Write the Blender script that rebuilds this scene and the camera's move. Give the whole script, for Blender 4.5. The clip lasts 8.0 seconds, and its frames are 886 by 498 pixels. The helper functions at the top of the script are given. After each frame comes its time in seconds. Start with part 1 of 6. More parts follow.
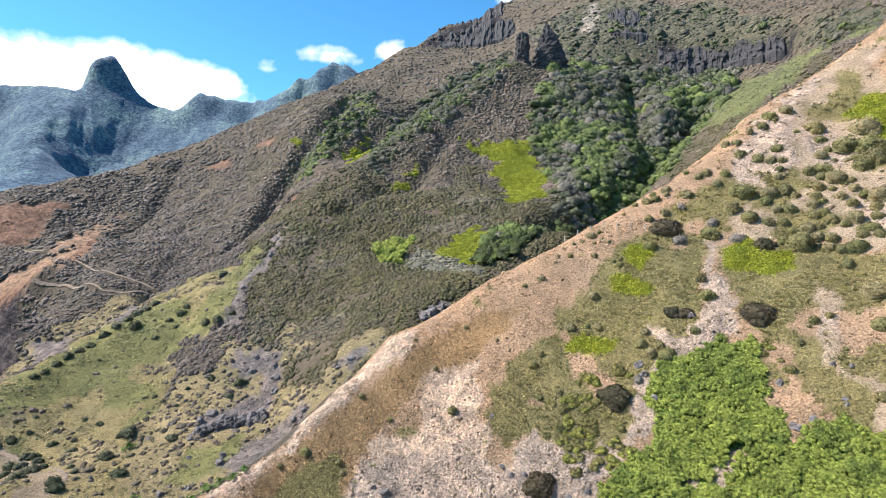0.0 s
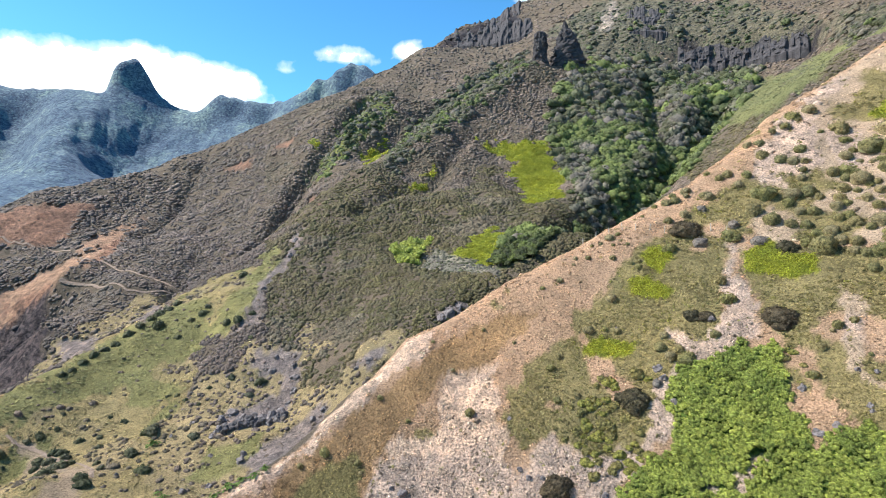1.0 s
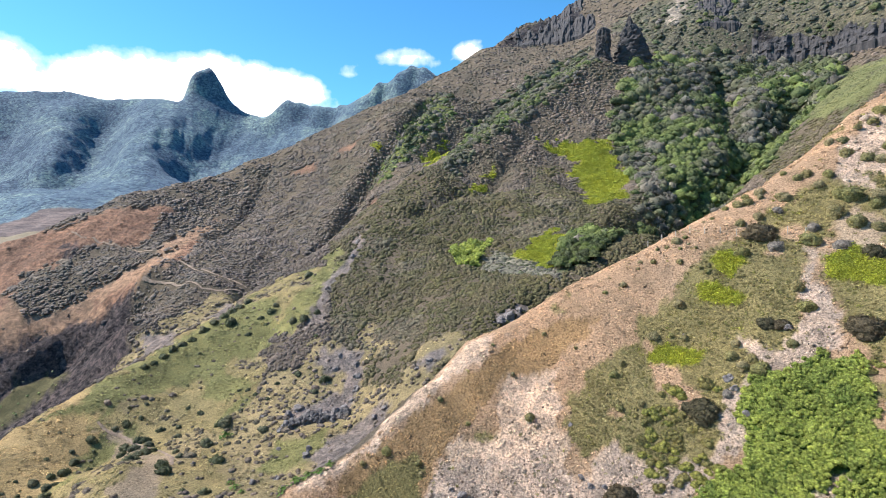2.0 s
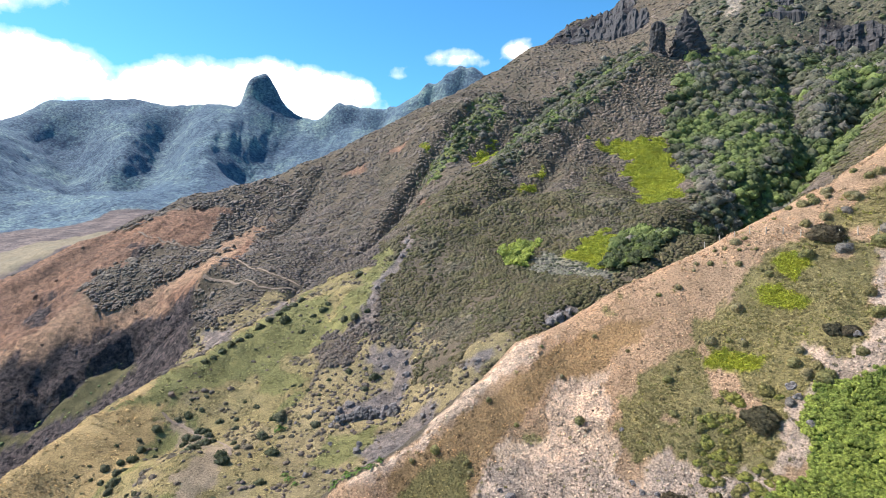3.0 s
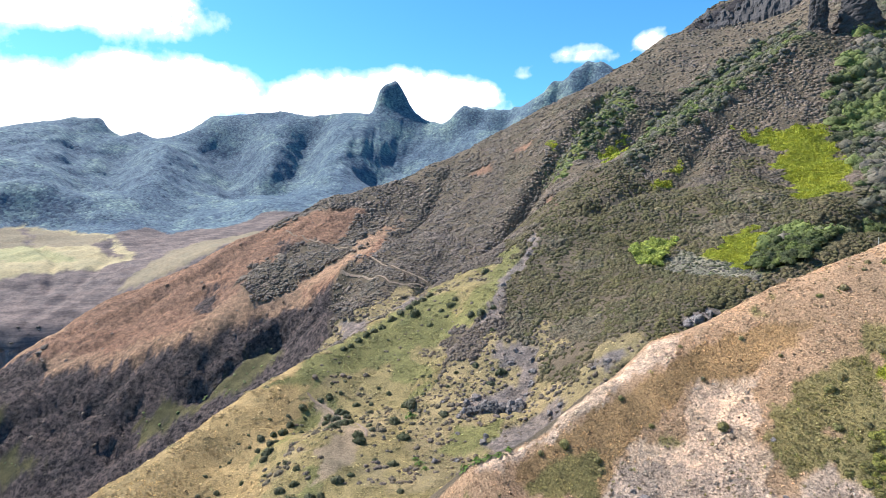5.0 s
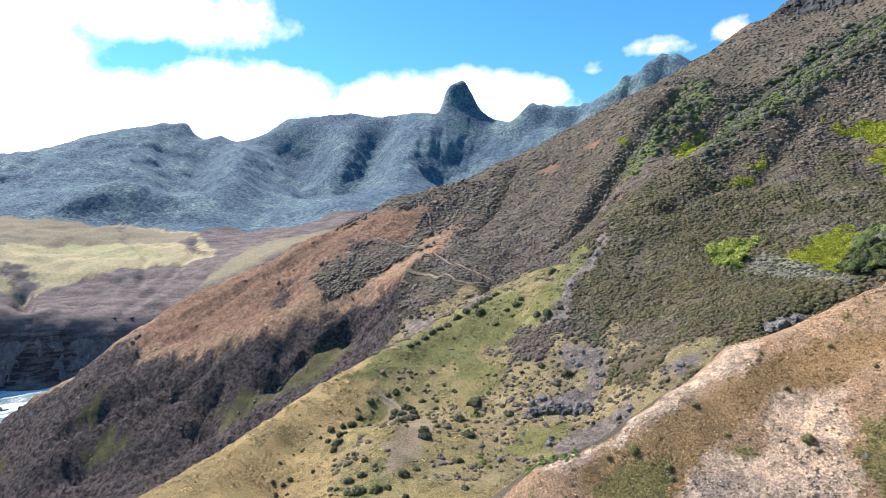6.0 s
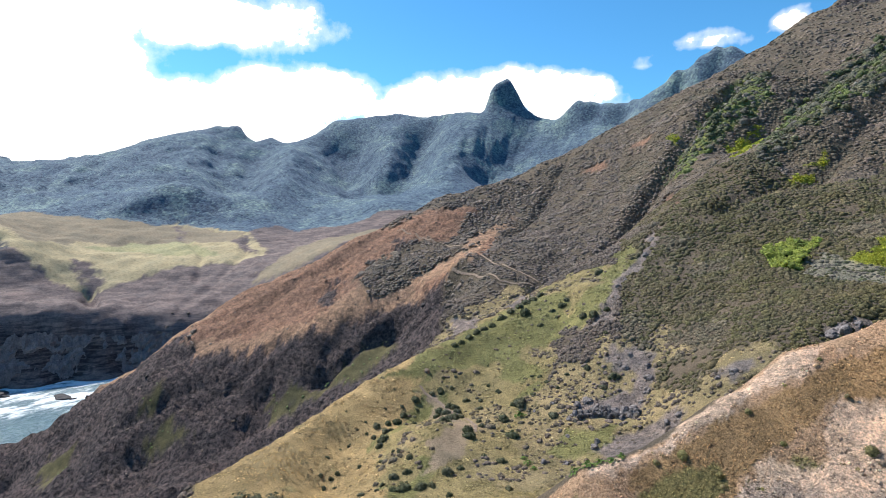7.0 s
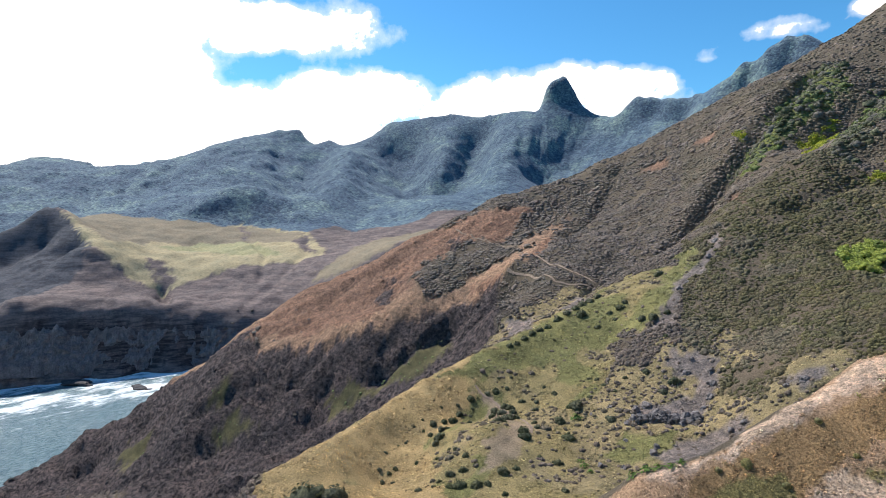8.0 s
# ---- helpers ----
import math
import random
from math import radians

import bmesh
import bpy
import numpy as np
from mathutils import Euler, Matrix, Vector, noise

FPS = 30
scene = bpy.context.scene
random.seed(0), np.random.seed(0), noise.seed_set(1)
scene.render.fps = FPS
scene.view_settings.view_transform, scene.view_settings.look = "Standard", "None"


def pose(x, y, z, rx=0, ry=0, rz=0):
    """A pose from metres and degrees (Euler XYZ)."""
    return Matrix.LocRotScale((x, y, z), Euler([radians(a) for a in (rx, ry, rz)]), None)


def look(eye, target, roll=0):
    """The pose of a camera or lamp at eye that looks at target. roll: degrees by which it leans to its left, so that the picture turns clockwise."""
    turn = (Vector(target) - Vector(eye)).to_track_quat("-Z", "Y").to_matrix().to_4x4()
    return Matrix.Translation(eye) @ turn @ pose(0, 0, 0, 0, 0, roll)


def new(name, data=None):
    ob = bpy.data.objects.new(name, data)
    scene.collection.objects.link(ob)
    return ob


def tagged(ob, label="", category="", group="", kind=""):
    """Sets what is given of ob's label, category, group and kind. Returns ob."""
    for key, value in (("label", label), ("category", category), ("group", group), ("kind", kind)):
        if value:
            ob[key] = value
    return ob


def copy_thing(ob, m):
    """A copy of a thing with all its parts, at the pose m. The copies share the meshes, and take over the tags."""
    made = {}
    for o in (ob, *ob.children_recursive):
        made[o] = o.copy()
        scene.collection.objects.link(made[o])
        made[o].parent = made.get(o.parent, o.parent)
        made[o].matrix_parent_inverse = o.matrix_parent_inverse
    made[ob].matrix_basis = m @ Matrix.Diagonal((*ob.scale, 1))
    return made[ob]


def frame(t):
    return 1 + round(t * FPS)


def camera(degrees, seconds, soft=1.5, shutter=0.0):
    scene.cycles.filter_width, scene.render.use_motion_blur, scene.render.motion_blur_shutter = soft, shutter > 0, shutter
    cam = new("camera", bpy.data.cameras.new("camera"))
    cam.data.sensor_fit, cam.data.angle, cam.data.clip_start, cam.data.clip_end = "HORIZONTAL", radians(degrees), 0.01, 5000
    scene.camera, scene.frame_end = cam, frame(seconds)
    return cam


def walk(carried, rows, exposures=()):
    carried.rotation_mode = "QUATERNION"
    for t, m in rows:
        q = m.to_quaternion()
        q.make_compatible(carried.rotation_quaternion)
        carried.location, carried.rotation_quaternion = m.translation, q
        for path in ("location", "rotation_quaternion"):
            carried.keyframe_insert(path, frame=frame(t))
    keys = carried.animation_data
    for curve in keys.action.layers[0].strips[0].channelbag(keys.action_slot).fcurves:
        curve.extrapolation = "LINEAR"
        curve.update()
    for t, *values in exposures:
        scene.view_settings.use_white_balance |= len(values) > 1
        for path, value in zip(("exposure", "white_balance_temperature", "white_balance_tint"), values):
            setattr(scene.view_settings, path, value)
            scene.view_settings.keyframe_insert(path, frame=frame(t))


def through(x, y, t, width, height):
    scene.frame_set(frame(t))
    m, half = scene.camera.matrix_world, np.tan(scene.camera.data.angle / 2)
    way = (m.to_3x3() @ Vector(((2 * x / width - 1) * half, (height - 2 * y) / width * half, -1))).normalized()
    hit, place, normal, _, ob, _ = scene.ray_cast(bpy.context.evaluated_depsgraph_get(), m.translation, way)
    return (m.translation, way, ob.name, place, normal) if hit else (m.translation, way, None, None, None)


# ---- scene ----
SEA = 0.0
cam = camera(78.0, 8.0, soft=0.5)
PATH = [
    (0.0, 0.00, 0.00, 200.00, 87.90, -0.00, 0.00),
    (0.5, -0.02, -0.26, 200.32, 87.86, 0.03, 0.20),
    (1.0, -0.10, -0.45, 200.62, 87.85, 0.03, 1.79),
    (1.5, -0.23, -0.77, 201.01, 87.85, 0.07, 4.78),
    (1.7, -0.25, -0.91, 201.14, 87.86, 0.08, 6.17),
    (2.8, -0.28, -1.54, 201.43, 87.89, 0.10, 11.97),
    (3.0, -0.29, -1.61, 201.43, 87.88, 0.10, 13.02),
    (3.5, -0.37, -1.78, 201.25, 87.87, 0.08, 15.00),
    (4.0, -0.58, -2.17, 200.98, 87.90, 0.06, 17.23),
    (4.5, -0.63, -2.61, 200.48, 87.87, 0.04, 20.22),
    (5.0, -0.99, -3.41, 200.02, 87.99, 0.09, 25.88),
    (5.2, -0.98, -3.66, 200.02, 87.97, 0.07, 28.30),
    (6.3, -0.63, -4.26, 200.09, 87.86, -0.07, 33.76),
    (6.5, -0.57, -4.36, 200.12, 87.85, -0.08, 34.69),
    (7.0, -0.36, -4.87, 200.34, 87.81, -0.08, 37.40),
    (7.5, 0.16, -5.89, 200.48, 87.79, 0.01, 40.20),
    (8.0, 0.58, -6.85, 200.89, 87.79, 0.04, 43.07)]
EXPOSURES = [(0.0, 0.92), (4.0, 0.86), (4.5, 0.87), (5.0, 0.94), (5.4, 0.93), (6.5, 0.7), (8.0, 0.45)]
walk(cam, [(t, pose(*p)) for t, *p in PATH], EXPOSURES)

# ---- sky and sun ----
SUN_AZ, SUN_EL = radians(-86), radians(49)
world = bpy.data.worlds.new("sky")
scene.world = world
world.use_nodes = True
wn = world.node_tree.nodes
wn.clear()
sky = wn.new("ShaderNodeTexSky")
sky.sky_type = "NISHITA"
sky.sun_disc = False
sky.sun_elevation = SUN_EL
sky.sun_rotation = SUN_AZ
sky.altitude = 200
sky.air_density, sky.dust_density, sky.ozone_density = 1.0, 0.25, 4.0
wb = wn.new("ShaderNodeBackground")
wb.inputs["Strength"].default_value = 0.108
wo = wn.new("ShaderNodeOutputWorld")
deep = wn.new("ShaderNodeHueSaturation")
deep.inputs["Saturation"].default_value = 1.15
clear = wn.new("ShaderNodeMix")
clear.data_type, clear.blend_type = "RGBA", "MULTIPLY"
clear.inputs[0].default_value = 1.0
clear.inputs[7].default_value = (0.66, 1.10, 1.15, 1)
world.node_tree.links.new(sky.outputs[0], deep.inputs["Color"])
world.node_tree.links.new(deep.outputs[0], clear.inputs[6])
world.node_tree.links.new(clear.outputs[2], wb.inputs[0])
world.node_tree.links.new(wb.outputs[0], wo.inputs[0])
sun_data = bpy.data.lights.new("sun", "SUN")
sun_data.energy, sun_data.angle, sun_data.color = 5.0, radians(0.6), (1.0, 0.955, 0.895)
sun = new("sun", sun_data)
sun.matrix_world = look((math.sin(SUN_AZ) * math.cos(SUN_EL) * 900, math.cos(SUN_AZ) * math.cos(SUN_EL) * 900, math.sin(SUN_EL) * 900), (0, 0, 0))


# ---- materials ----
def material(name):
    m = bpy.data.materials.new(name)
    m.use_nodes = True
    n = m.node_tree.nodes
    return m, n, m.node_tree.links, n["Principled BSDF"]


def noise_node(n, l, scale, detail=4.0, rough=0.55, coords=None):
    t = n.new("ShaderNodeTexNoise")
    t.inputs["Scale"].default_value = scale
    t.inputs["Detail"].default_value = detail
    t.inputs["Roughness"].default_value = rough
    if coords is not None:
        l.new(coords, t.inputs["Vector"])
    return t.outputs["Fac"]


def ramp(n, l, fac, stops):
    r = n.new("ShaderNodeValToRGB")
    e = r.color_ramp.elements
    e[0].position, e[0].color = stops[0][0], (*stops[0][1], 1)
    e[1].position, e[1].color = stops[-1][0], (*stops[-1][1], 1)
    for p, c in stops[1:-1]:
        k = e.new(p)
        k.color = (*c, 1)
    l.new(fac, r.inputs[0])
    return r.outputs[0]


def mix(n, l, kind, fac, a, b):
    x = n.new("ShaderNodeMix")
    x.data_type, x.blend_type = "RGBA", kind
    for s, v in ((x.inputs[0], fac), (x.inputs[6], a), (x.inputs[7], b)):
        if hasattr(v, "is_output"):
            l.new(v, s)
        elif isinstance(v, (int, float)):
            s.default_value = v
        else:
            s.default_value = (*v, 1)
    return x.outputs[2]


def bump(n, l, height, strength, distance):
    b = n.new("ShaderNodeBump")
    b.inputs["Strength"].default_value = strength
    b.inputs["Distance"].default_value = distance
    l.new(height, b.inputs["Height"])
    return b.outputs[0]


def place(n):
    return n.new("ShaderNodeNewGeometry").outputs["Position"]


def ground_material():
    m, n, l, p = material("ground")
    pos = place(n)
    col = n.new("ShaderNodeVertexColor")
    col.layer_name = "cover"
    rocky = n.new("ShaderNodeVertexColor")
    rocky.layer_name = "rocky"
    sep = n.new("ShaderNodeSeparateColor")
    l.new(rocky.outputs[0], sep.inputs[0])
    near_grain, far_grain = noise_node(n, l, 2.6, 6, 0.78, pos), noise_node(n, l, 0.2, 6, 0.72, pos)
    grain = n.new("ShaderNodeMix")
    l.new(sep.outputs[2], grain.inputs[0])
    l.new(near_grain, grain.inputs[2])
    l.new(far_grain, grain.inputs[3])
    fine = grain.outputs[0]
    mid = noise_node(n, l, 0.16, 5, 0.65, pos)
    wide = noise_node(n, l, 0.03, 4, 0.6, pos)
    calm = n.new("ShaderNodeMapRange")
    calm.inputs[3].default_value, calm.inputs[4].default_value = 1.0, 0.35
    l.new(sep.outputs[2], calm.inputs[0])
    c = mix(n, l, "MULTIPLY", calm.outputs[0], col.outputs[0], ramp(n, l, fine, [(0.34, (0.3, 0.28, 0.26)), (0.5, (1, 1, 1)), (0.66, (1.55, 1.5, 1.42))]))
    c = mix(n, l, "MULTIPLY", calm.outputs[0], c, ramp(n, l, mid, [(0.3, (0.66, 0.68, 0.66)), (0.52, (1, 1, 1)), (0.72, (1.25, 1.22, 1.18))]))
    c = mix(n, l, "MULTIPLY", 1.0, c, ramp(n, l, wide, [(0.3, (0.85, 0.88, 0.9)), (0.7, (1.13, 1.08, 1.03))]))
    l.new(c, p.inputs["Base Color"])
    p.inputs["Roughness"].default_value = 0.95
    p.inputs["Specular IOR Level"].default_value = 0.12

    def times(a, b):
        q = n.new("ShaderNodeMath")
        q.operation = "MULTIPLY"
        for k, v in enumerate((a, b)):
            if hasattr(v, "is_output"):
                l.new(v, q.inputs[k])
            else:
                q.inputs[k].default_value = v
        return q.outputs[0]

    def plus(a, b):
        q = n.new("ShaderNodeMath")
        q.operation = "ADD"
        l.new(a, q.inputs[0])
        l.new(b, q.inputs[1])
        return q.outputs[0]

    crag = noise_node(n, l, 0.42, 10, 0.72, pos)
    grove = noise_node(n, l, 0.075, 6, 0.7, pos)
    # level beds in the rock, and groves in the far woods
    beds_at = n.new("ShaderNodeMapping")
    beds_at.inputs["Scale"].default_value = (0.03, 0.03, 0.26)
    l.new(pos, beds_at.inputs["Vector"])
    beds = noise_node(n, l, 1.0, 6, 0.7, beds_at.outputs[0])
    c = mix(n, l, "MIX", times(times(sep.outputs[0], sep.outputs[2]), 1.3), c, mix(n, l, "MULTIPLY", 1.0, c, ramp(n, l, beds, [(0.43, (0.5, 0.48, 0.5)), (0.5, (1, 1, 1)), (0.57, (1.5, 1.42, 1.34))])))
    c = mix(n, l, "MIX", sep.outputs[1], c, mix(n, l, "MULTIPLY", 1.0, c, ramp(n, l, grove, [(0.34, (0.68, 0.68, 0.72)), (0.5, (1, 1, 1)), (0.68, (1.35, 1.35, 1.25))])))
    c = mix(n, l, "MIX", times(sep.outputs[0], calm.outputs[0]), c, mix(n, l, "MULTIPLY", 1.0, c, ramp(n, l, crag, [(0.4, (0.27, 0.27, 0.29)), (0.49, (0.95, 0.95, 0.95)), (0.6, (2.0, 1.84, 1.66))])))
    # broad darker bluish and paler yellowish patches over the far mountains
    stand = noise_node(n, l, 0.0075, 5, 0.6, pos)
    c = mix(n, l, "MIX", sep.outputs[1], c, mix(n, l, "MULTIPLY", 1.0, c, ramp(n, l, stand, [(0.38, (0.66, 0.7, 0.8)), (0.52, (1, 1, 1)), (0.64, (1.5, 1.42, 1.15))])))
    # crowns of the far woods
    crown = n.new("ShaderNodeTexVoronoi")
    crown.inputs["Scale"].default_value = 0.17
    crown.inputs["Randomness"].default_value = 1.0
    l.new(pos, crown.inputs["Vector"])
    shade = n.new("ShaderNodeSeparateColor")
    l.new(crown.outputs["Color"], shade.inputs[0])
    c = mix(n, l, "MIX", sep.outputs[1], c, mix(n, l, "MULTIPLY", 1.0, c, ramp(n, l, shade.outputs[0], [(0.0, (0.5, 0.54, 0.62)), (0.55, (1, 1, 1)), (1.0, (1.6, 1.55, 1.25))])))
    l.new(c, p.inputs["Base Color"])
    # a faint blue sheen on the far woods stands in for haze
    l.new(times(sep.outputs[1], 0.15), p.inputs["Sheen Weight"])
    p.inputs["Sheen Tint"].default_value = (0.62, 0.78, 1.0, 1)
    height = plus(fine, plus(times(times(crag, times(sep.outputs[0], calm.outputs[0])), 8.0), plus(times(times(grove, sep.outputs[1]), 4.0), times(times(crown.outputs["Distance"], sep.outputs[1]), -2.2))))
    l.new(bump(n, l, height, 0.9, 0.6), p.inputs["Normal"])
    return m


def sea_material():
    m, n, l, p = material("sea_water")
    pos = place(n)
    st = n.new("ShaderNodeMapping")
    st.inputs["Scale"].default_value = (1.0, 0.45, 1.0)
    st.inputs["Rotation"].default_value = (0, 0, radians(25))
    l.new(pos, st.inputs["Vector"])
    foam = noise_node(n, l, 0.045, 9, 0.74, st.outputs[0])
    attr = n.new("ShaderNodeVertexColor")
    attr.layer_name = "surf"
    s = n.new("ShaderNodeMath")
    s.operation = "ADD"
    l.new(foam, s.inputs[0])
    l.new(attr.outputs[0], s.inputs[1])
    white = ramp(n, l, s.outputs[0], [(0.62, (0, 0, 0)), (0.66, (0.55, 0.55, 0.55)), (0.74, (1, 1, 1))])
    # pale streaks in the water's colour stand in for sun glints
    glints = noise_node(n, l, 0.3, 6, 0.8, st.outputs[0])
    water = mix(n, l, "MIX", ramp(n, l, glints, [(0.46, (0, 0, 0)), (0.6, (0.55, 0.55, 0.55))]), (0.01, 0.085, 0.115), (0.3, 0.42, 0.47))
    c = mix(n, l, "MIX", white, water, (0.86, 0.9, 0.92))
    l.new(c, p.inputs["Base Color"])
    rough = n.new("ShaderNodeMapRange")
    rough.inputs[3].default_value, rough.inputs[4].default_value = 0.3, 0.9
    l.new(white, rough.inputs[0])
    l.new(rough.outputs[0], p.inputs["Roughness"])
    p.inputs["Specular IOR Level"].default_value = 0.5
    w = noise_node(n, l, 0.2, 9, 0.75, st.outputs[0])
    l.new(bump(n, l, w, 1.0, 3.2), p.inputs["Normal"])
    return m


def cloud_material():
    m, n, l, p = material("cloud")
    n.remove(p)
    pos = place(n)
    attr = n.new("ShaderNodeVertexColor")
    attr.layer_name = "cover"
    a = noise_node(n, l, 0.0042, 9, 0.6, pos)
    s = n.new("ShaderNodeMath")
    s.operation = "ADD"
    l.new(a, s.inputs[0])
    l.new(attr.outputs[0], s.inputs[1])
    alpha = ramp(n, l, s.outputs[0], [(0.72, (0, 0, 0)), (0.95, (0.36, 0.36, 0.36)), (1.2, (1, 1, 1))])
    em = n.new("ShaderNodeEmission")
    em.inputs[0].default_value = (1.0, 0.985, 0.97, 1)
    em.inputs[1].default_value = 1.05
    tr = n.new("ShaderNodeBsdfTransparent")
    mx = n.new("ShaderNodeMixShader")
    l.new(alpha, mx.inputs[0])
    l.new(tr.outputs[0], mx.inputs[1])
    l.new(em.outputs[0], mx.inputs[2])
    l.new(mx.outputs[0], n["Material Output"].inputs[0])
    return m


def leaf_material(name, rough=0.6, scale=2.4, through=0.2):
    """Foliage: its colour sits on the mesh, broken up by light and dark tufts."""
    m, n, l, p = material(name)
    pos = place(n)
    col = n.new("ShaderNodeVertexColor")
    col.layer_name = "tint"
    fine = noise_node(n, l, scale, 5, 0.75, pos)
    wide = noise_node(n, l, 0.07, 3, 0.6, pos)
    c = mix(n, l, "MULTIPLY", 1.0, col.outputs[0], ramp(n, l, fine, [(0.34, (0.42, 0.44, 0.4)), (0.5, (1, 1, 1)), (0.66, (1.6, 1.6, 1.42))]))
    c = mix(n, l, "MULTIPLY", 1.0, c, ramp(n, l, wide, [(0.3, (0.82, 0.86, 0.88)), (0.7, (1.16, 1.12, 1.05))]))
    l.new(c, p.inputs["Base Color"])
    p.inputs["Roughness"].default_value = rough
    p.inputs["Specular IOR Level"].default_value = 0.25
    l.new(bump(n, l, fine, 1.0, 0.5), p.inputs["Normal"])
    t = n.new("ShaderNodeBsdfTranslucent")
    l.new(c, t.inputs[0])
    mx = n.new("ShaderNodeMixShader")
    mx.inputs[0].default_value = through
    l.new(p.outputs[0], mx.inputs[1])
    l.new(t.outputs[0], mx.inputs[2])
    l.new(mx.outputs[0], n["Material Output"].inputs[0])
    return m


def stone_material(name, dark, light, scale=0.7):
    m, n, l, p = material(name)
    pos = place(n)
    a, b = noise_node(n, l, scale, 8, 0.7, pos), noise_node(n, l, scale * 5, 5, 0.7, pos)
    c = ramp(n, l, a, [(0.3, dark), (0.55, tuple((u + v) / 2 for u, v in zip(dark, light))), (0.72, light)])
    c = mix(n, l, "MULTIPLY", 1.0, c, ramp(n, l, b, [(0.3, (0.6, 0.6, 0.6)), (0.6, (1.1, 1.1, 1.1))]))
    l.new(c, p.inputs["Base Color"])
    p.inputs["Roughness"].default_value = 0.92
    l.new(bump(n, l, a, 1.0, 0.8), p.inputs["Normal"])
    return m


def wood_material(name, colour):
    m, n, l, p = material(name)
    a = noise_node(n, l, 9, 5, 0.7, place(n))
    l.new(mix(n, l, "MULTIPLY", 1.0, colour, ramp(n, l, a, [(0.3, (0.6, 0.6, 0.6)), (0.7, (1.15, 1.15, 1.15))])), p.inputs["Base Color"])
    p.inputs["Roughness"].default_value = 0.85
    return m


GROUND, SEA_MAT, CLOUD = ground_material(), sea_material(), cloud_material()
LEAF, CANOPY = leaf_material("leaves", 0.6, 2.4, 0.35), leaf_material("canopy", 0.75, 2.6, 0.15)
SEA_CLIFF_STONE = stone_material("sea_cliff_stone", (0.08, 0.075, 0.086), (0.24, 0.21, 0.205), 0.12)
BASALT, GREY_STONE = stone_material("basalt", (0.02, 0.019, 0.022), (0.085, 0.075, 0.075), 0.25), stone_material("grey_stone", (0.07, 0.06, 0.058), (0.38, 0.33, 0.315), 1.1)
LEDGE_STONE = stone_material("ledge_stone", (0.03, 0.027, 0.028), (0.24, 0.21, 0.2), 0.9)
TRAIL_SOIL = stone_material("trail_soil", (0.2, 0.142, 0.1), (0.34, 0.245, 0.18), 0.5)
POST_WOOD, NEW_WOOD, STEM_WOOD = wood_material("weathered_post", (0.5, 0.45, 0.38)), wood_material("new_timber", (0.6, 0.47, 0.26)), wood_material("stem_bark", (0.12, 0.095, 0.07))

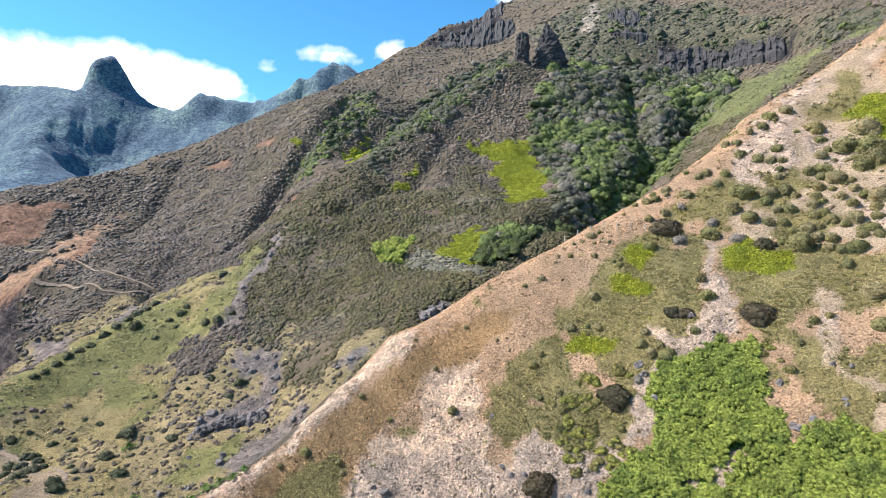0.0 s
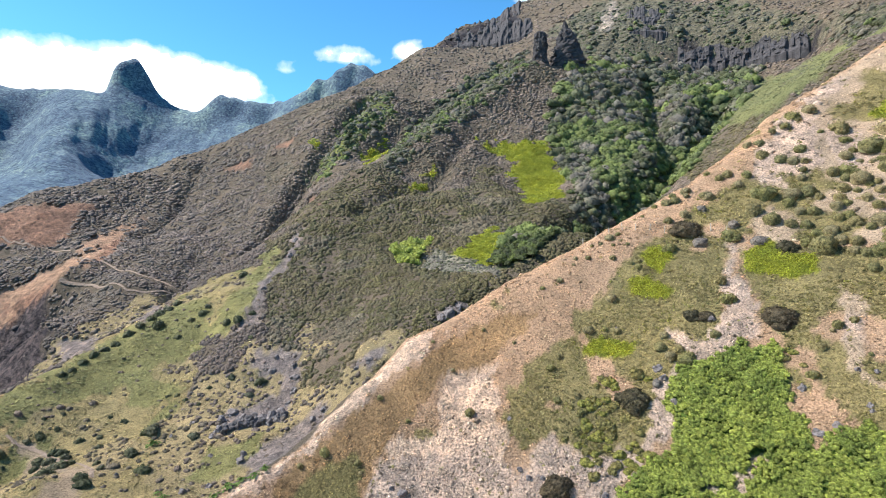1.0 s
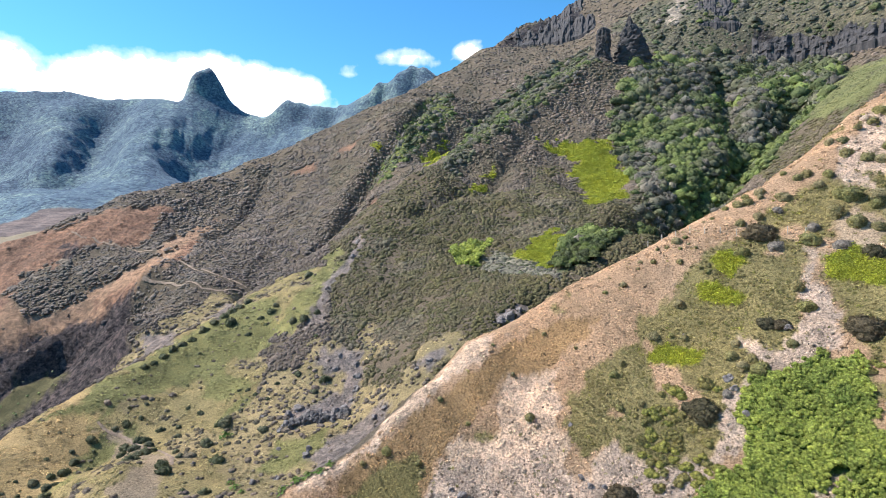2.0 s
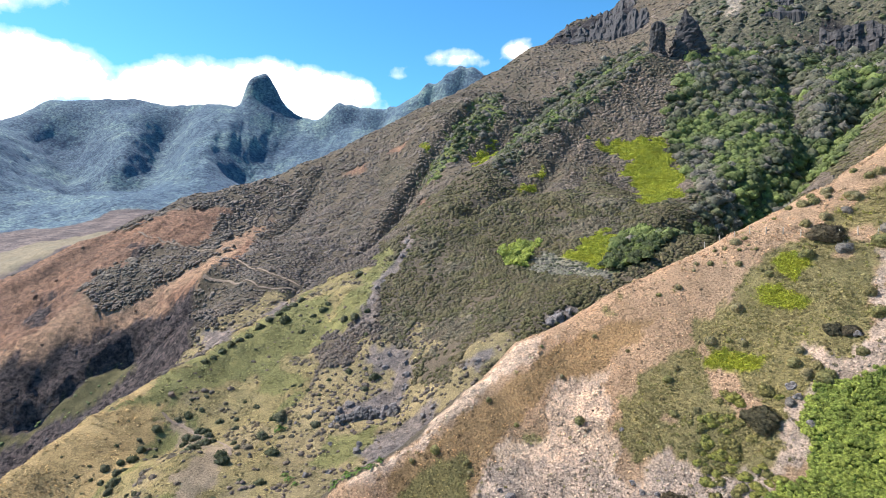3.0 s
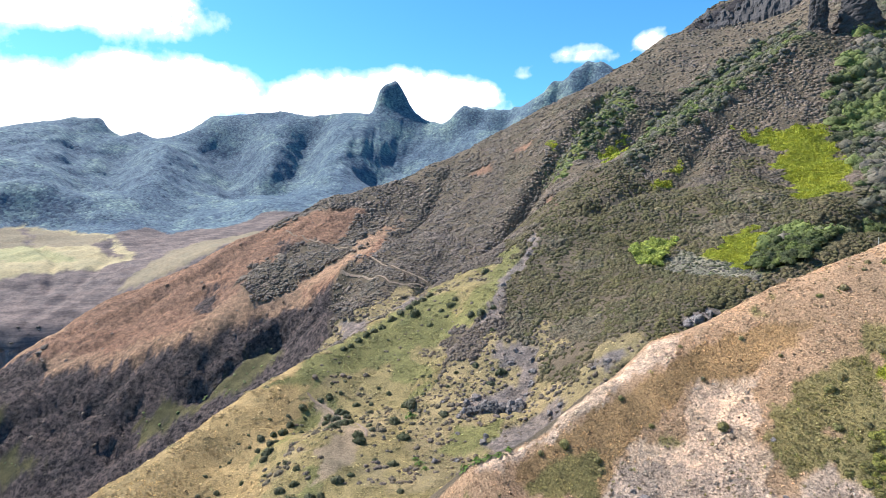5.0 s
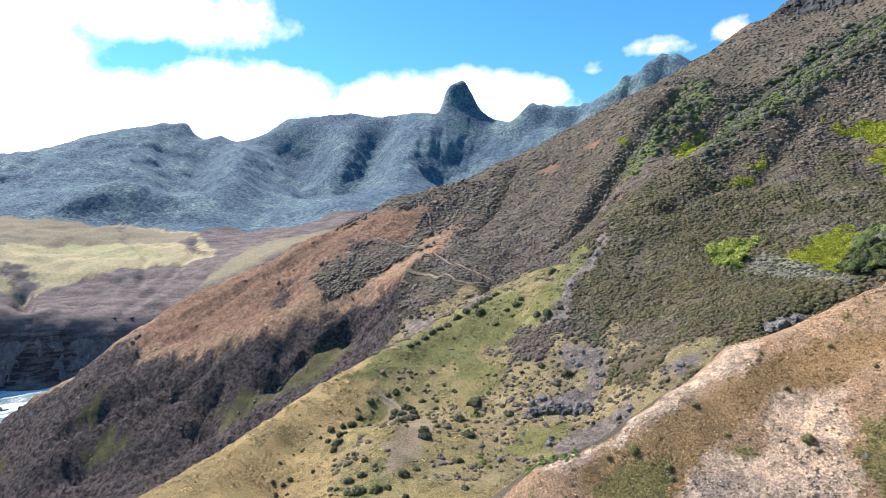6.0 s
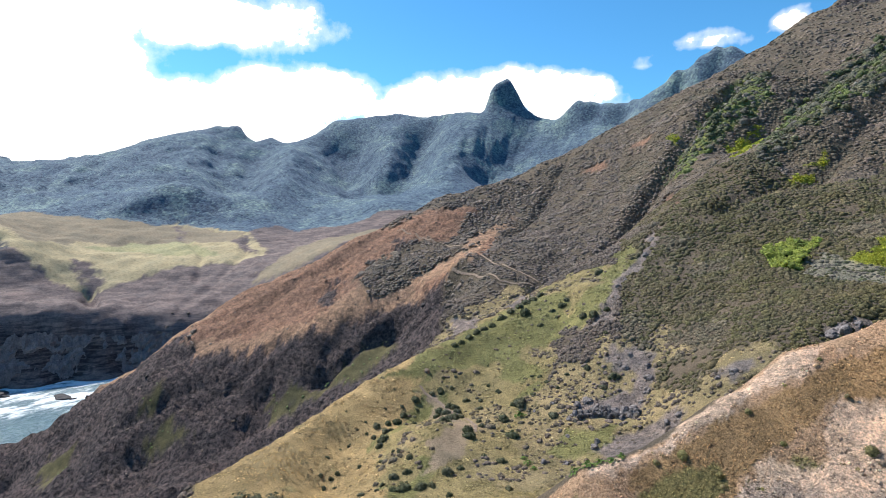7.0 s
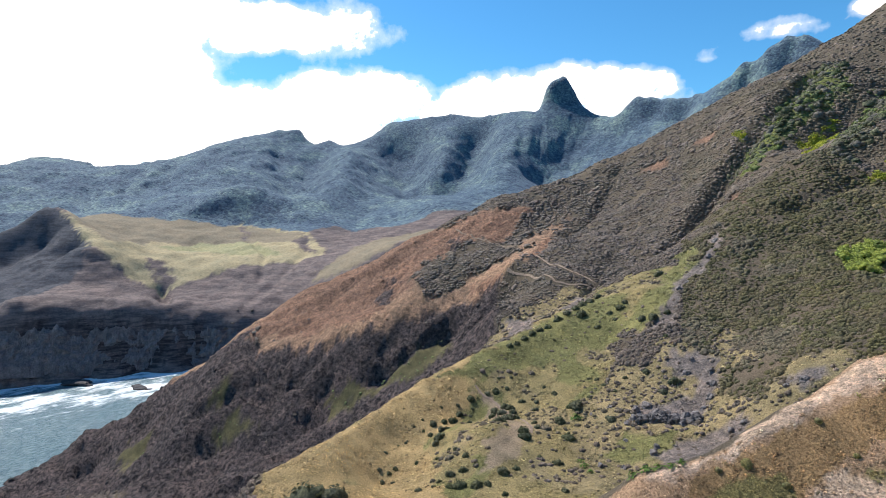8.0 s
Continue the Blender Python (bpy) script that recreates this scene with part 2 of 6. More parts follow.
# ridge, edge and foot lines of the land: x, y, z in metres, sea level at z = 0
LINES = {
    "spur_crest": [(-36, 79, 160), (-31, 84, 162), (-26, 89, 164), (-22, 94, 168), (-19, 99, 171), (-15, 105, 174), (-11, 110, 178), (-3, 115, 181), (7, 122, 187), (15, 127, 191), (24, 131, 195), (36, 136, 200), (46, 140, 205), (56, 144, 210), (70, 150, 219), (85, 158, 230), (98, 163, 238), (109, 167, 244), (123, 171, 253), (142, 178, 266)],
    "spur_face_low": [(-26, 82, 159), (-14, 84, 159), (-2, 84, 158), (10, 84, 158), (22, 83, 159), (33, 80, 160), (44, 77, 162), (53, 74, 163), (59, 72, 164)],
    "spur_face_mid": [(-16, 91, 164), (-6, 97, 168), (5, 100, 170), (18, 100, 171), (32, 97, 171), (45, 92, 172), (56, 88, 173), (67, 83, 175)],
    "spur_face_high": [(2, 110, 178), (14, 115, 182), (29, 118, 186), (44, 117, 189), (59, 111, 189), (69, 105, 190), (80, 99, 190)],
    "spur_face_top": [(56, 131, 202), (73, 129, 206), (85, 125, 208), (96, 120, 211), (104, 146, 229), (118, 149, 237)],
    "mid_foot": [(-49, 131, 143), (-42, 141, 147), (-35, 148, 153), (-27, 158, 162), (-18, 165, 169), (-4, 172, 176), (13, 190, 182), (31, 208, 192), (51, 229, 201)],
    "mid_low": [(-95, 116, 144), (-86, 120, 141), (-68, 122, 140), (-60, 126, 140), (-80, 141, 143), (-61, 153, 147), (-53, 162, 150), (-51, 173, 158)],
    "grass_crest": [(-127, 60, 138), (-133, 83, 139), (-136, 105, 142), (-137, 129, 147), (-133, 156, 152), (-130, 190, 160), (-127, 218, 166), (-126, 245, 172)],
    "grass_face": [(-120, 103, 135), (-112, 130, 139), (-109, 165, 149), (-93, 194, 161), (-111, 88, 131)],
    "mid_edge": [(-79, 189, 164), (-80, 226, 180), (-78, 261, 199), (-76, 290, 217), (-61, 324, 229), (-37, 350, 245), (-17, 375, 262), (7, 412, 287), (40, 453, 318), (67, 480, 339)],
    "mid_face": [(-21, 239, 191), (-34, 197, 173), (-38, 272, 207), (-15, 318, 229), (15, 385, 264), (39, 328, 225), (19, 211, 186), (50, 422, 289)],
    "gully": [(-141, 271, 168), (-125, 316, 184), (-119, 346, 204), (-114, 389, 234), (-108, 416, 258), (-98, 439, 286), (-83, 513, 329)],
    "upper_hollow": [(-75, 398, 255), (-58, 421, 267), (-32, 489, 308), (3, 550, 343)],
    "forest": [(106, 480, 335), (105, 386, 261), (63, 283, 213), (101, 293, 223), (136, 344, 248), (179, 402, 284), (239, 462, 325)],
    "cliff_base": [(162, 536, 364), (225, 529, 358), (261, 496, 350), (282, 449, 347), (283, 388, 336)],
    "cliff_top": [(169, 560, 397), (231, 545, 391), (267, 509, 382), (289, 462, 369), (294, 404, 354), (292, 368, 344)],
    "mountain_high": [(113, 630, 421), (180, 666, 471), (259, 613, 451), (324, 517, 413), (334, 424, 383)],
    "green_slope": [(147, 284, 252), (163, 281, 265), (184, 280, 281), (203, 279, 294), (172, 361, 274)],
    "high_ridge": [(-37, 739, 442), (-15, 765, 467), (6, 775, 482), (37, 784, 488), (63, 793, 509), (87, 795, 521), (123, 801, 534), (180, 821, 571), (268, 838, 620), (398, 763, 620), (493, 630, 559)],
    "high_cliff_foot": [(4, 715, 436), (47, 703, 435), (75, 696, 438)],
    "upper_slope": [(-47, 543, 325), (-16, 640, 386), (40, 599, 368), (75, 636, 404), (-75, 545, 331)],
    "red_ridge": [(-325, 406, 226), (-305, 433, 232), (-280, 467, 246), (-239, 512, 272), (-193, 563, 301), (-142, 619, 344), (-98, 668, 382), (-61, 712, 422)],
    "red_ridge_low": [(-348, 366, 202), (-372, 334, 182), (-395, 303, 163), (-420, 264, 145), (-433, 242, 130), (-445, 224, 106), (-458, 206, 90), (-481, 170, 75), (-499, 147, 52), (-519, 117, 39), (-527, 108, 21), (-547, 67, 0)],
    "red_face": [(-295, 326, 193), (-324, 268, 150), (-214, 430, 225), (-227, 377, 202), (-162, 409, 223), (-157, 351, 195), (-167, 302, 177), (-356, 241, 135)],
    "trail_ridge": [(-225, 325, 190), (-246, 292, 166), (-269, 260, 148), (-298, 236, 137), (-339, 212, 117), (-384, 165, 105)],
    "gully_low": [(-162, 201, 148), (-158, 222, 152), (-151, 245, 159), (-144, 267, 168)],
    "west_scrub": [(-186, 235, 160), (-176, 248, 164), (-178, 272, 172), (-211, 282, 178)],
    "black_face": [(-207, 267, 145), (-243, 254, 125), (-271, 222, 103), (-292, 196, 84), (-315, 170, 73), (-344, 146, 60), (-421, 128, 41), (-478, 106, 18)],
    "far_ridge": [(-2476, 345, 409), (-2513, 433, 450), (-2534, 581, 458), (-2519, 644, 438), (-2416, 642, 402), (-2499, 719, 433), (-2365, 812, 410), (-2351, 850, 421), (-2279, 1028, 537), (-2298, 1217, 597), (-2246, 1311, 640), (-2193, 1396, 633), (-2089, 1373, 567), (-2082, 1472, 596), (-2004, 1495, 568), (-1982, 1604, 595), (-1957, 1712, 687), (-1817, 1789, 702), (-1683, 1849, 719), (-1555, 1893, 689), (-1447, 1915, 698), (-1298, 1935, 688)],
    "peak": [(-1278, 1948, 688), (-1272, 1958, 742), (-1260, 1978, 786), (-1232, 2001, 818), (-1203, 2018, 825), (-1187, 2028, 806), (-1167, 2028, 765), (-1142, 2031, 720), (-1099, 2032, 682)],
    "saddle": [(-1025, 2036, 644), (-965, 2032, 637), (-927, 2028, 670), (-889, 2023, 697), (-827, 2017, 684), (-712, 2007, 665), (-622, 1985, 670), (-547, 1965, 703), (-512, 1954, 734), (-442, 1951, 759), (-389, 1952, 784), (-346, 1950, 781), (-311, 1955, 760), (-239, 1955, 691), (-85, 1948, 548)],
    "far_slope": [(-1969, 350, 323), (-1869, 558, 312), (-1731, 259, 235), (-1701, 411, 252), (-692, 1951, 575), (-498, 1927, 627), (-382, 1922, 669), (-808, 1971, 605), (-516, 1828, 550)],
    "far_spur": [(-1447, 1915, 695), (-1301, 1711, 563), (-1161, 1504, 424), (-1074, 1305, 303)],
    "far_spur_two": [(-1776, 1382, 514), (-1556, 1175, 399), (-1404, 993, 299), (-1316, 874, 240)],
    "far_spur_three": [(-1678, 1826, 685), (-1515, 1664, 542), (-1369, 1458, 392)],
    "far_spur_four": [(-2159, 1260, 600), (-1963, 1100, 478), (-1776, 919, 389)],
    "near_hill": [(-1451, 574, 228), (-1467, 664, 274), (-1487, 738, 317), (-1412, 773, 288), (-1317, 817, 230)],
    "peak_back": [(-1277, 1991, 748), (-1266, 2010, 794), (-1241, 2025, 813), (-1208, 2045, 812), (-1167, 2051, 760)],
    "peak_face": [(-1192, 1990, 733), (-1158, 1917, 642), (-1122, 1823, 539)],
    "peak_side": [(-1041, 1983, 617), (-1079, 1957, 610)],
    "far_valley": [(-1724, 1567, 478), (-1544, 1453, 369), (-1369, 1318, 276)],
    "far_valley_two": [(-1923, 1262, 446), (-1752, 1122, 356), (-1512, 976, 267)],
    "far_valley_three": [(-1033, 1920, 555), (-1035, 1770, 441), (-1031, 1572, 335)],
    "far_valley_four": [(-1469, 1769, 552), (-1358, 1602, 425), (-1260, 1396, 305)],
    "far_shoulder": [(-881, 1928, 564), (-751, 1886, 545), (-876, 1776, 451)],
    "plateau_back": [(-1541, 432, 235), (-1455, 563, 224), (-1376, 691, 219), (-1231, 822, 214), (-1097, 902, 199), (-1019, 1031, 221), (-949, 1288, 289)],
    "plateau": [(-1225, 372, 171), (-1164, 482, 158), (-1099, 575, 169), (-1302, 515, 193), (-1065, 710, 180)],
    "plateau_edge": [(-1088, 267, 166), (-1034, 311, 117), (-963, 336, 87), (-993, 399, 114), (-975, 487, 141), (-939, 573, 148), (-924, 615, 149)],
    "bay_slope": [(-961, 191, 105), (-935, 257, 92), (-878, 388, 85), (-887, 462, 107), (-719, 541, 140), (-672, 598, 176)],
    "bay_cliff_top": [(-886, 114, 83), (-878, 148, 81), (-865, 202, 71), (-844, 266, 75), (-814, 333, 62), (-790, 383, 59)],
    "headland": [(-1372, 150, 162), (-1368, 184, 191), (-1364, 211, 212), (-1356, 255, 242), (-1341, 279, 239), (-1219, 278, 203), (-1091, 275, 166)],
    "headland_face": [(-1297, 181, 131), (-1278, 239, 162), (-1162, 255, 159), (-1051, 137, 85), (-1041, 200, 115)],
    "plateau_west": [(-1462, 335, 229), (-1261, 316, 200), (-1182, 339, 178)],
}
# plan lines of the small ravines
CREASES = {
    "hollow_gully": [(-60, 408), (-39, 453), (-12, 505), (39, 574)],
    "crease": [(-213, 356), (-212, 391), (-218, 428), (-220, 471)],
    "ravine": [(196, 425), (156, 370), (125, 332), (90, 297), (55, 249)],
    "ravine_two": [(164, 478), (149, 419), (136, 353)],
    "plateau_gully": [(-1105, 353), (-1040, 359), (-991, 348), (-949, 331), (-872, 309)],
    "plateau_cleft": [(-1272, 631), (-1150, 584), (-992, 542), (-883, 470)],
    "bay_gully": [(-1092, 705), (-936, 596), (-864, 503), (-820, 417)],
    "face_crease": [(-50, 278), (-34, 306), (-20, 311), (2, 372)],
}
# crests and ravines of the far mountains
FAR_SPURS = [
    [(-1733.8, 1268.9), (-1587.1, 1132.8), (-1416.7, 963.1), (-1308.3, 857.4)],
    [(-1156, 1766.8), (-1117.5, 1581.9), (-1043.5, 1371.5), (-1014, 1180.5), (-991.6, 1072.3)],
    [(-1906.7, 1238.1), (-1793.8, 1011.4), (-1484.1, 746.9), (-1476.6, 661.3), (-1447.7, 570.7)],
    [(-1603.9, 1704.1), (-1470.6, 1531.3), (-1384.1, 1399.6), (-1106.7, 1086.5)],
]
FAR_RAVINES = [
    [(-1646.5, 1369.5), (-1376.3, 1097.6), (-1225, 942)],
    [(-1722.6, 1623.5), (-1538, 1473.1), (-1120.7, 1045.4)],
    [(-1424.3, 1765.7), (-1371.5, 1600.7), (-1314.8, 1392.4)],
]
# foot trails
TRAILS = [
    [(-311.6, 338.9), (-280.9, 329.8), (-252.8, 328.1), (-235.8, 324.3)],
    [(-228.9, 317.4), (-196.6, 298.9), (-172.6, 287.1), (-158, 285.8), (-150.9, 284.7)],
    [(-210.6, 279.9), (-194.3, 279.3), (-167.2, 268.3), (-157.4, 272.3), (-150.5, 278.9)],
    [(-120.5, 139.5), (-117.1, 138.2), (-112.5, 138.2), (-105, 135.6), (-96.8, 133.2), (-88.2, 126.4), (-86, 122.5)],
]
# rock walls: foot line, brow line
CRAGS = {
    "cliff of dark columnar basalt above the ravine": ([(201.0, 518.4, 350.9), (218.9, 515.5, 348.0), (236.3, 507.7, 347.8), (254.3, 483.1, 344.6), (266.9, 462.5, 344.4), (276.0, 445.4, 345.8)], [(210.1, 542.8, 387.5), (228.6, 539.6, 387.5), (244.3, 526.0, 379.6), (263.3, 501.0, 370.1), (277.6, 481.7, 369.3), (285.8, 461.7, 365.1)]),
    "dark jagged rock wall below the skyline": ([(-31.0, 724.3, 432.8), (-10.2, 717.9, 433.6), (11.5, 707.9, 431.8), (46.8, 696.4, 430.8), (74.5, 690.0, 434.2), (96.0, 693.4, 449.3)], [(-32.1, 751.3, 452.0), (-10.9, 761.9, 469.4), (12.6, 771.9, 482.2), (52.2, 778.2, 498.6), (85.0, 789.4, 519.5), (109.5, 792.5, 529.4)]),
    "ribbed dark rock face high on the mountainside": ([(159.6, 559.7, 394.5), (178.9, 555.9, 395.4), (194.1, 550.8, 392.5), (207.8, 545.8, 390.8)], [(173.6, 609.8, 436.4), (196.9, 613.1, 443.8), (212.4, 603.7, 435.2), (225.4, 592.6, 427.3)]),
    "dark layered sea cliff around the bay": ([(-863.5, 88.2, 28.7), (-854.2, 142.3, 22.1), (-841.7, 195.1, 15.9), (-820.6, 257.4, 7.9), (-792.6, 323.3, 4.5), (-763.8, 377.4, 3.6)], [(-884.2, 92.0, 83.1), (-874.7, 147.4, 80.1), (-861.8, 201.3, 71.8), (-841.1, 265.4, 74.1), (-811.6, 332.3, 62.6), (-783.1, 388.0, 57.2)]),
}

# brow of the rock ledge across the grassy slope
LEDGE = [(-64.2, 146.6, 145.6), (-62.6, 148.3, 148.8), (-60.3, 148.7, 148.6), (-56.6, 149.6, 147.9), (-52.7, 151.6, 150.3), (-48.4, 153.0, 150.9)]

# points of the land that lie out of sight: seabed, back slopes, the land under and behind the drone
BEHIND = [(-94, -34, 110), (-188, -68, 60), (-380, -130, -8), (-40, -70, 100), (-125, -216, 0), (-250, -430, -20), (0, -60, 130), (0, -300, 60),
          (0, -900, -15), (46, -39, 160), (150, -130, 225), (380, -320, 330), (60, 0, 160), (150, 0, 225), (400, 0, 400), (1000, 0, 600), (52, 30, 155),
          (112, 65, 212), (190, 110, 262), (500, 300, 420), (900, 500, 620), (0, 12, 125), (0, 45, 133), (-12, 0, 118), (-45, 0, 118), (12, 0, 130), (0, -12, 118),
          (-45, 45, 128), (40, 45, 138), (-2500, -100, 380), (-1300, -300, 60), (-900, -250, -10), (-3300, 1500, 250), (-2200, 2900, 300), (-600, 2700, 350),
          (600, 1500, 560), (900, 3000, 500), (2500, 2500, 500), (3500, 0, 500), (2500, -2500, 100), (0, -3500, -20), (-3500, -2500, -20)]


def hidden_points():
    pts = list(BEHIND)
    for x, y, z in LINES["spur_crest"]:
        r = math.hypot(x, y)
        pts.append((x * 1.27, y * 1.27, z - 0.2 * r))
    for k, (x, y, z) in enumerate(LINES["grass_crest"]):
        pts.append((x * 1.1, y * 1.1, z - (18, 18, 18, 16, 11, 6, 3, 1)[k]))
        if k < 5:
            pts.append((x * 1.32, y * 1.32, z - (48, 48, 46, 38, 22)[k]))
    for x, y, z in LINES["red_ridge"] + LINES["red_ridge_low"]:
        pts.append((x * 1.05, y * 1.05, max(z - 32, -8)))
        if y > 330:
            pts.append((x * 1.22, y * 1.22, z - 75))
        elif y < 300:
            pts.append((x * 1.14, y * 1.14, -9))
    for x, y, z in LINES["far_ridge"] + LINES["peak"] + LINES["saddle"]:
        pts.append((x * 1.05, y * 1.05, z - 130))
        pts.append((x * 1.35, y * 1.35, z - 330))
    for x, y, z in LINES["high_ridge"]:
        pts.append((x * 1.08, y * 1.08, z - 35))
        pts.append((x * 1.5, y * 1.5, z - 130))
    for x, y, z in LINES["headland"][:4]:
        pts.append((x * 1.08, y * 1.08, z - 45))
    for x, y, z in LINES["bay_cliff_top"]:
        pts.append((x * 0.975, y * 0.975, 2))
        pts.append((x * 0.955, y * 0.955, -7))
        pts.append((x * 0.85, y * 0.85, -10))
    for a in (-75, -80, -86, -94, -104):
        for r in (600, 690, 770):
            pts.append((math.sin(radians(a)) * r, math.cos(radians(a)) * r, -10))
    return pts


def polar(p):
    return np.arctan2(p[:, 0], p[:, 1]), np.log(np.hypot(p[:, 0], p[:, 1]) + 1e-9)


def densify(line):
    out = []
    for a, b in zip(line[:-1], line[1:]):
        a, b = np.array(a, float), np.array(b, float)
        n = max(1, int(np.linalg.norm(a[:2] - b[:2]) / ((0.035 if np.hypot(*a[:2]) < 1300 else 0.018) * np.hypot(*(a[:2] + b[:2]) / 2))))
        out += [a + (b - a) * k / n for k in range(n)]
    return out + [np.array(line[-1], float)]


LOOSE = {"west_scrub", "mid_low", "grass_face", "mid_face", "upper_hollow", "forest", "spur_face_top", "green_slope", "upper_slope", "red_face", "black_face",
         "far_slope", "plateau", "bay_slope", "headland_face", "high_cliff_foot", "mountain_high"}
CTRL = []
for key, line in LINES.items():
    CTRL += [np.array(p, float) for p in line] if key in LOOSE else densify(line)
CTRL = np.array(CTRL + [np.array(p, float) for p in hidden_points()])
SOFT, EYE_Z = 60.0, 200.0


def ctrl_frame():
    az, lr = polar(CTRL)
    val = (CTRL[:, 2] - EYE_Z) / (np.hypot(CTRL[:, 0], CTRL[:, 1]) + SOFT)
    keep = []
    for i in range(len(az)):
        if all((az[i] - az[j]) ** 2 + (lr[i] - lr[j]) ** 2 > 0.008 ** 2 for j in keep):
            keep.append(i)
    az, lr, val = az[keep], lr[keep], val[keep]
    wrap = np.abs(az) > 2.0
    az = np.concatenate([az, az[wrap] - 2 * np.pi * np.sign(az[wrap])])
    return az, np.concatenate([lr, lr[wrap]]), np.concatenate([val, val[wrap]])


CA, CL, CV = ctrl_frame()


def kernel(a, l):
    return np.sqrt((a[:, None] - CA) ** 2 + (l[:, None] - CL) ** 2 + 0.005 ** 2)


_m = np.zeros((len(CA) + 3, len(CA) + 3))
_m[:len(CA), :len(CA)] = kernel(CA, CL) - 3e-4 * np.eye(len(CA))
_m[:len(CA), len(CA):] = np.stack([np.ones_like(CA), CA * 0.3, CL], 1)
_m[len(CA):, :len(CA)] = _m[:len(CA), len(CA):].T
WEIGHTS = np.linalg.solve(_m, np.concatenate([CV, np.zeros(3)]))


def rbf_polar(a, l):
    out = np.empty(len(a))
    for i in range(0, len(a), 20000):
        s = slice(i, i + 20000)
        out[s] = kernel(a[s], l[s]) @ WEIGHTS[:-3] + WEIGHTS[-3] + WEIGHTS[-2] * a[s] * 0.3 + WEIGHTS[-1] * l[s]
    return out


def rbf_height(x, y):
    """The smooth land; it closes behind the viewer and levels out under him."""
    a, r = np.arctan2(x, y), np.hypot(x, y)
    l = np.log(np.maximum(r, 56.0))
    out = rbf_polar(a, l)
    i = np.where(np.abs(a) > 2.1)[0]
    if len(i):
        w = 0.5 * np.clip((np.abs(a[i]) - 2.1) / (math.pi - 2.1), 0, 1) ** 2
        out[i] = out[i] * (1 - w) + rbf_polar(a[i] - 2 * math.pi * np.sign(a[i]), l[i]) * w
    z = EYE_Z + out * (np.maximum(r, 56.0) + SOFT)
    low = np.clip(r / 56.0, 0, 1)
    return z * low + 116.0 * (1 - low)


def line_distance(x, y, line):
    d2 = np.full(len(x), 1e18)
    for (x0, y0), (x1, y1) in zip(line[:-1], line[1:]):
        ex, ey = x1 - x0, y1 - y0
        t = np.clip(((x - x0) * ex + (y - y0) * ey) / (ex * ex + ey * ey + 1e-9), 0, 1)
        d2 = np.minimum(d2, (x - x0 - t * ex) ** 2 + (y - y0 - t * ey) ** 2)
    return np.sqrt(d2)


# ravines cut into the slopes and the rib that carries the pinnacles: plan line, height, half-width
CUTS = [([p[:2] for p in LINES["gully"]], -13, 8.0), (CREASES["hollow_gully"], -15, 16), (CREASES["crease"], -3, 5), (CREASES["plateau_gully"][2:], -16, 11), (CREASES["plateau_cleft"][1:], -6, 7), (CREASES["bay_gully"], -5, 12), (CREASES["face_crease"], -5, 6), (CREASES["ravine"], -24, 14), (CREASES["ravine_two"], -16, 11),
        ([p[:2] for p in LINES["mid_edge"][4:]], 6, 13)]
CUTS += [(q, 12 if k == 2 else 26, 90) for k, q in enumerate(FAR_SPURS)] + [(q, -8, 70) for q in FAR_RAVINES]


def base_height(x, y):
    """The land without its small relief."""
    z = rbf_height(x, y)
    for line, high, wide in CUTS:
        px, py = zip(*line)
        i = np.where((x > min(px) - 3 * wide) & (x < max(px) + 3 * wide) & (y > min(py) - 3 * wide) & (y < max(py) + 3 * wide))[0]
        if len(i):
            z[i] += high * np.exp(-(line_distance(x[i], y[i], line) / wide) ** 2)
    return z


def value_noise(x, y, seed):
    xi, yi = np.floor(x).astype(np.int64), np.floor(y).astype(np.int64)
    fx, fy = x - xi, y - yi
    fx, fy = fx * fx * fx * (fx * (fx * 6 - 15) + 10), fy * fy * fy * (fy * (fy * 6 - 15) + 10)

    def grad(ix, iy, dx, dy):
        h = (ix * 374761393 + iy * 668265263 + seed * 974711) & 0xFFFFFFFF
        h = ((h ^ (h >> 13)) * 1274126177) & 0xFFFFFFFF
        ang = (h ^ (h >> 16)) / 4294967296.0 * 2 * np.pi
        return np.cos(ang) * dx + np.sin(ang) * dy

    dx, dy = x - xi, y - yi
    a, b = grad(xi, yi, dx, dy), grad(xi + 1, yi, dx - 1, dy)
    c, d = grad(xi, yi + 1, dx, dy - 1), grad(xi + 1, yi + 1, dx - 1, dy - 1)
    return ((a + (b - a) * fx) * (1 - fy) + (c + (d - c) * fx) * fy) * 1.5


def fbm(x, y, size, octaves=4, seed=0, gain=0.5):
    out, amp = 0.0, 1.0
    for k in range(octaves):
        out = out + amp * value_noise(x / size * 2 ** k + 17.3 * k, y / size * 2 ** k - 9.1 * k, seed + k)
        amp *= gain
    return out


def ridged(x, y, size, octaves=4, seed=0):
    out, amp = 0.0, 1.0
    for k in range(octaves):
        out = out + amp * (0.5 - np.abs(value_noise(x / size * 2 ** k + 5.7 * k, y / size * 2 ** k + 3.3 * k, seed + k)))
        amp *= 0.5
    return out

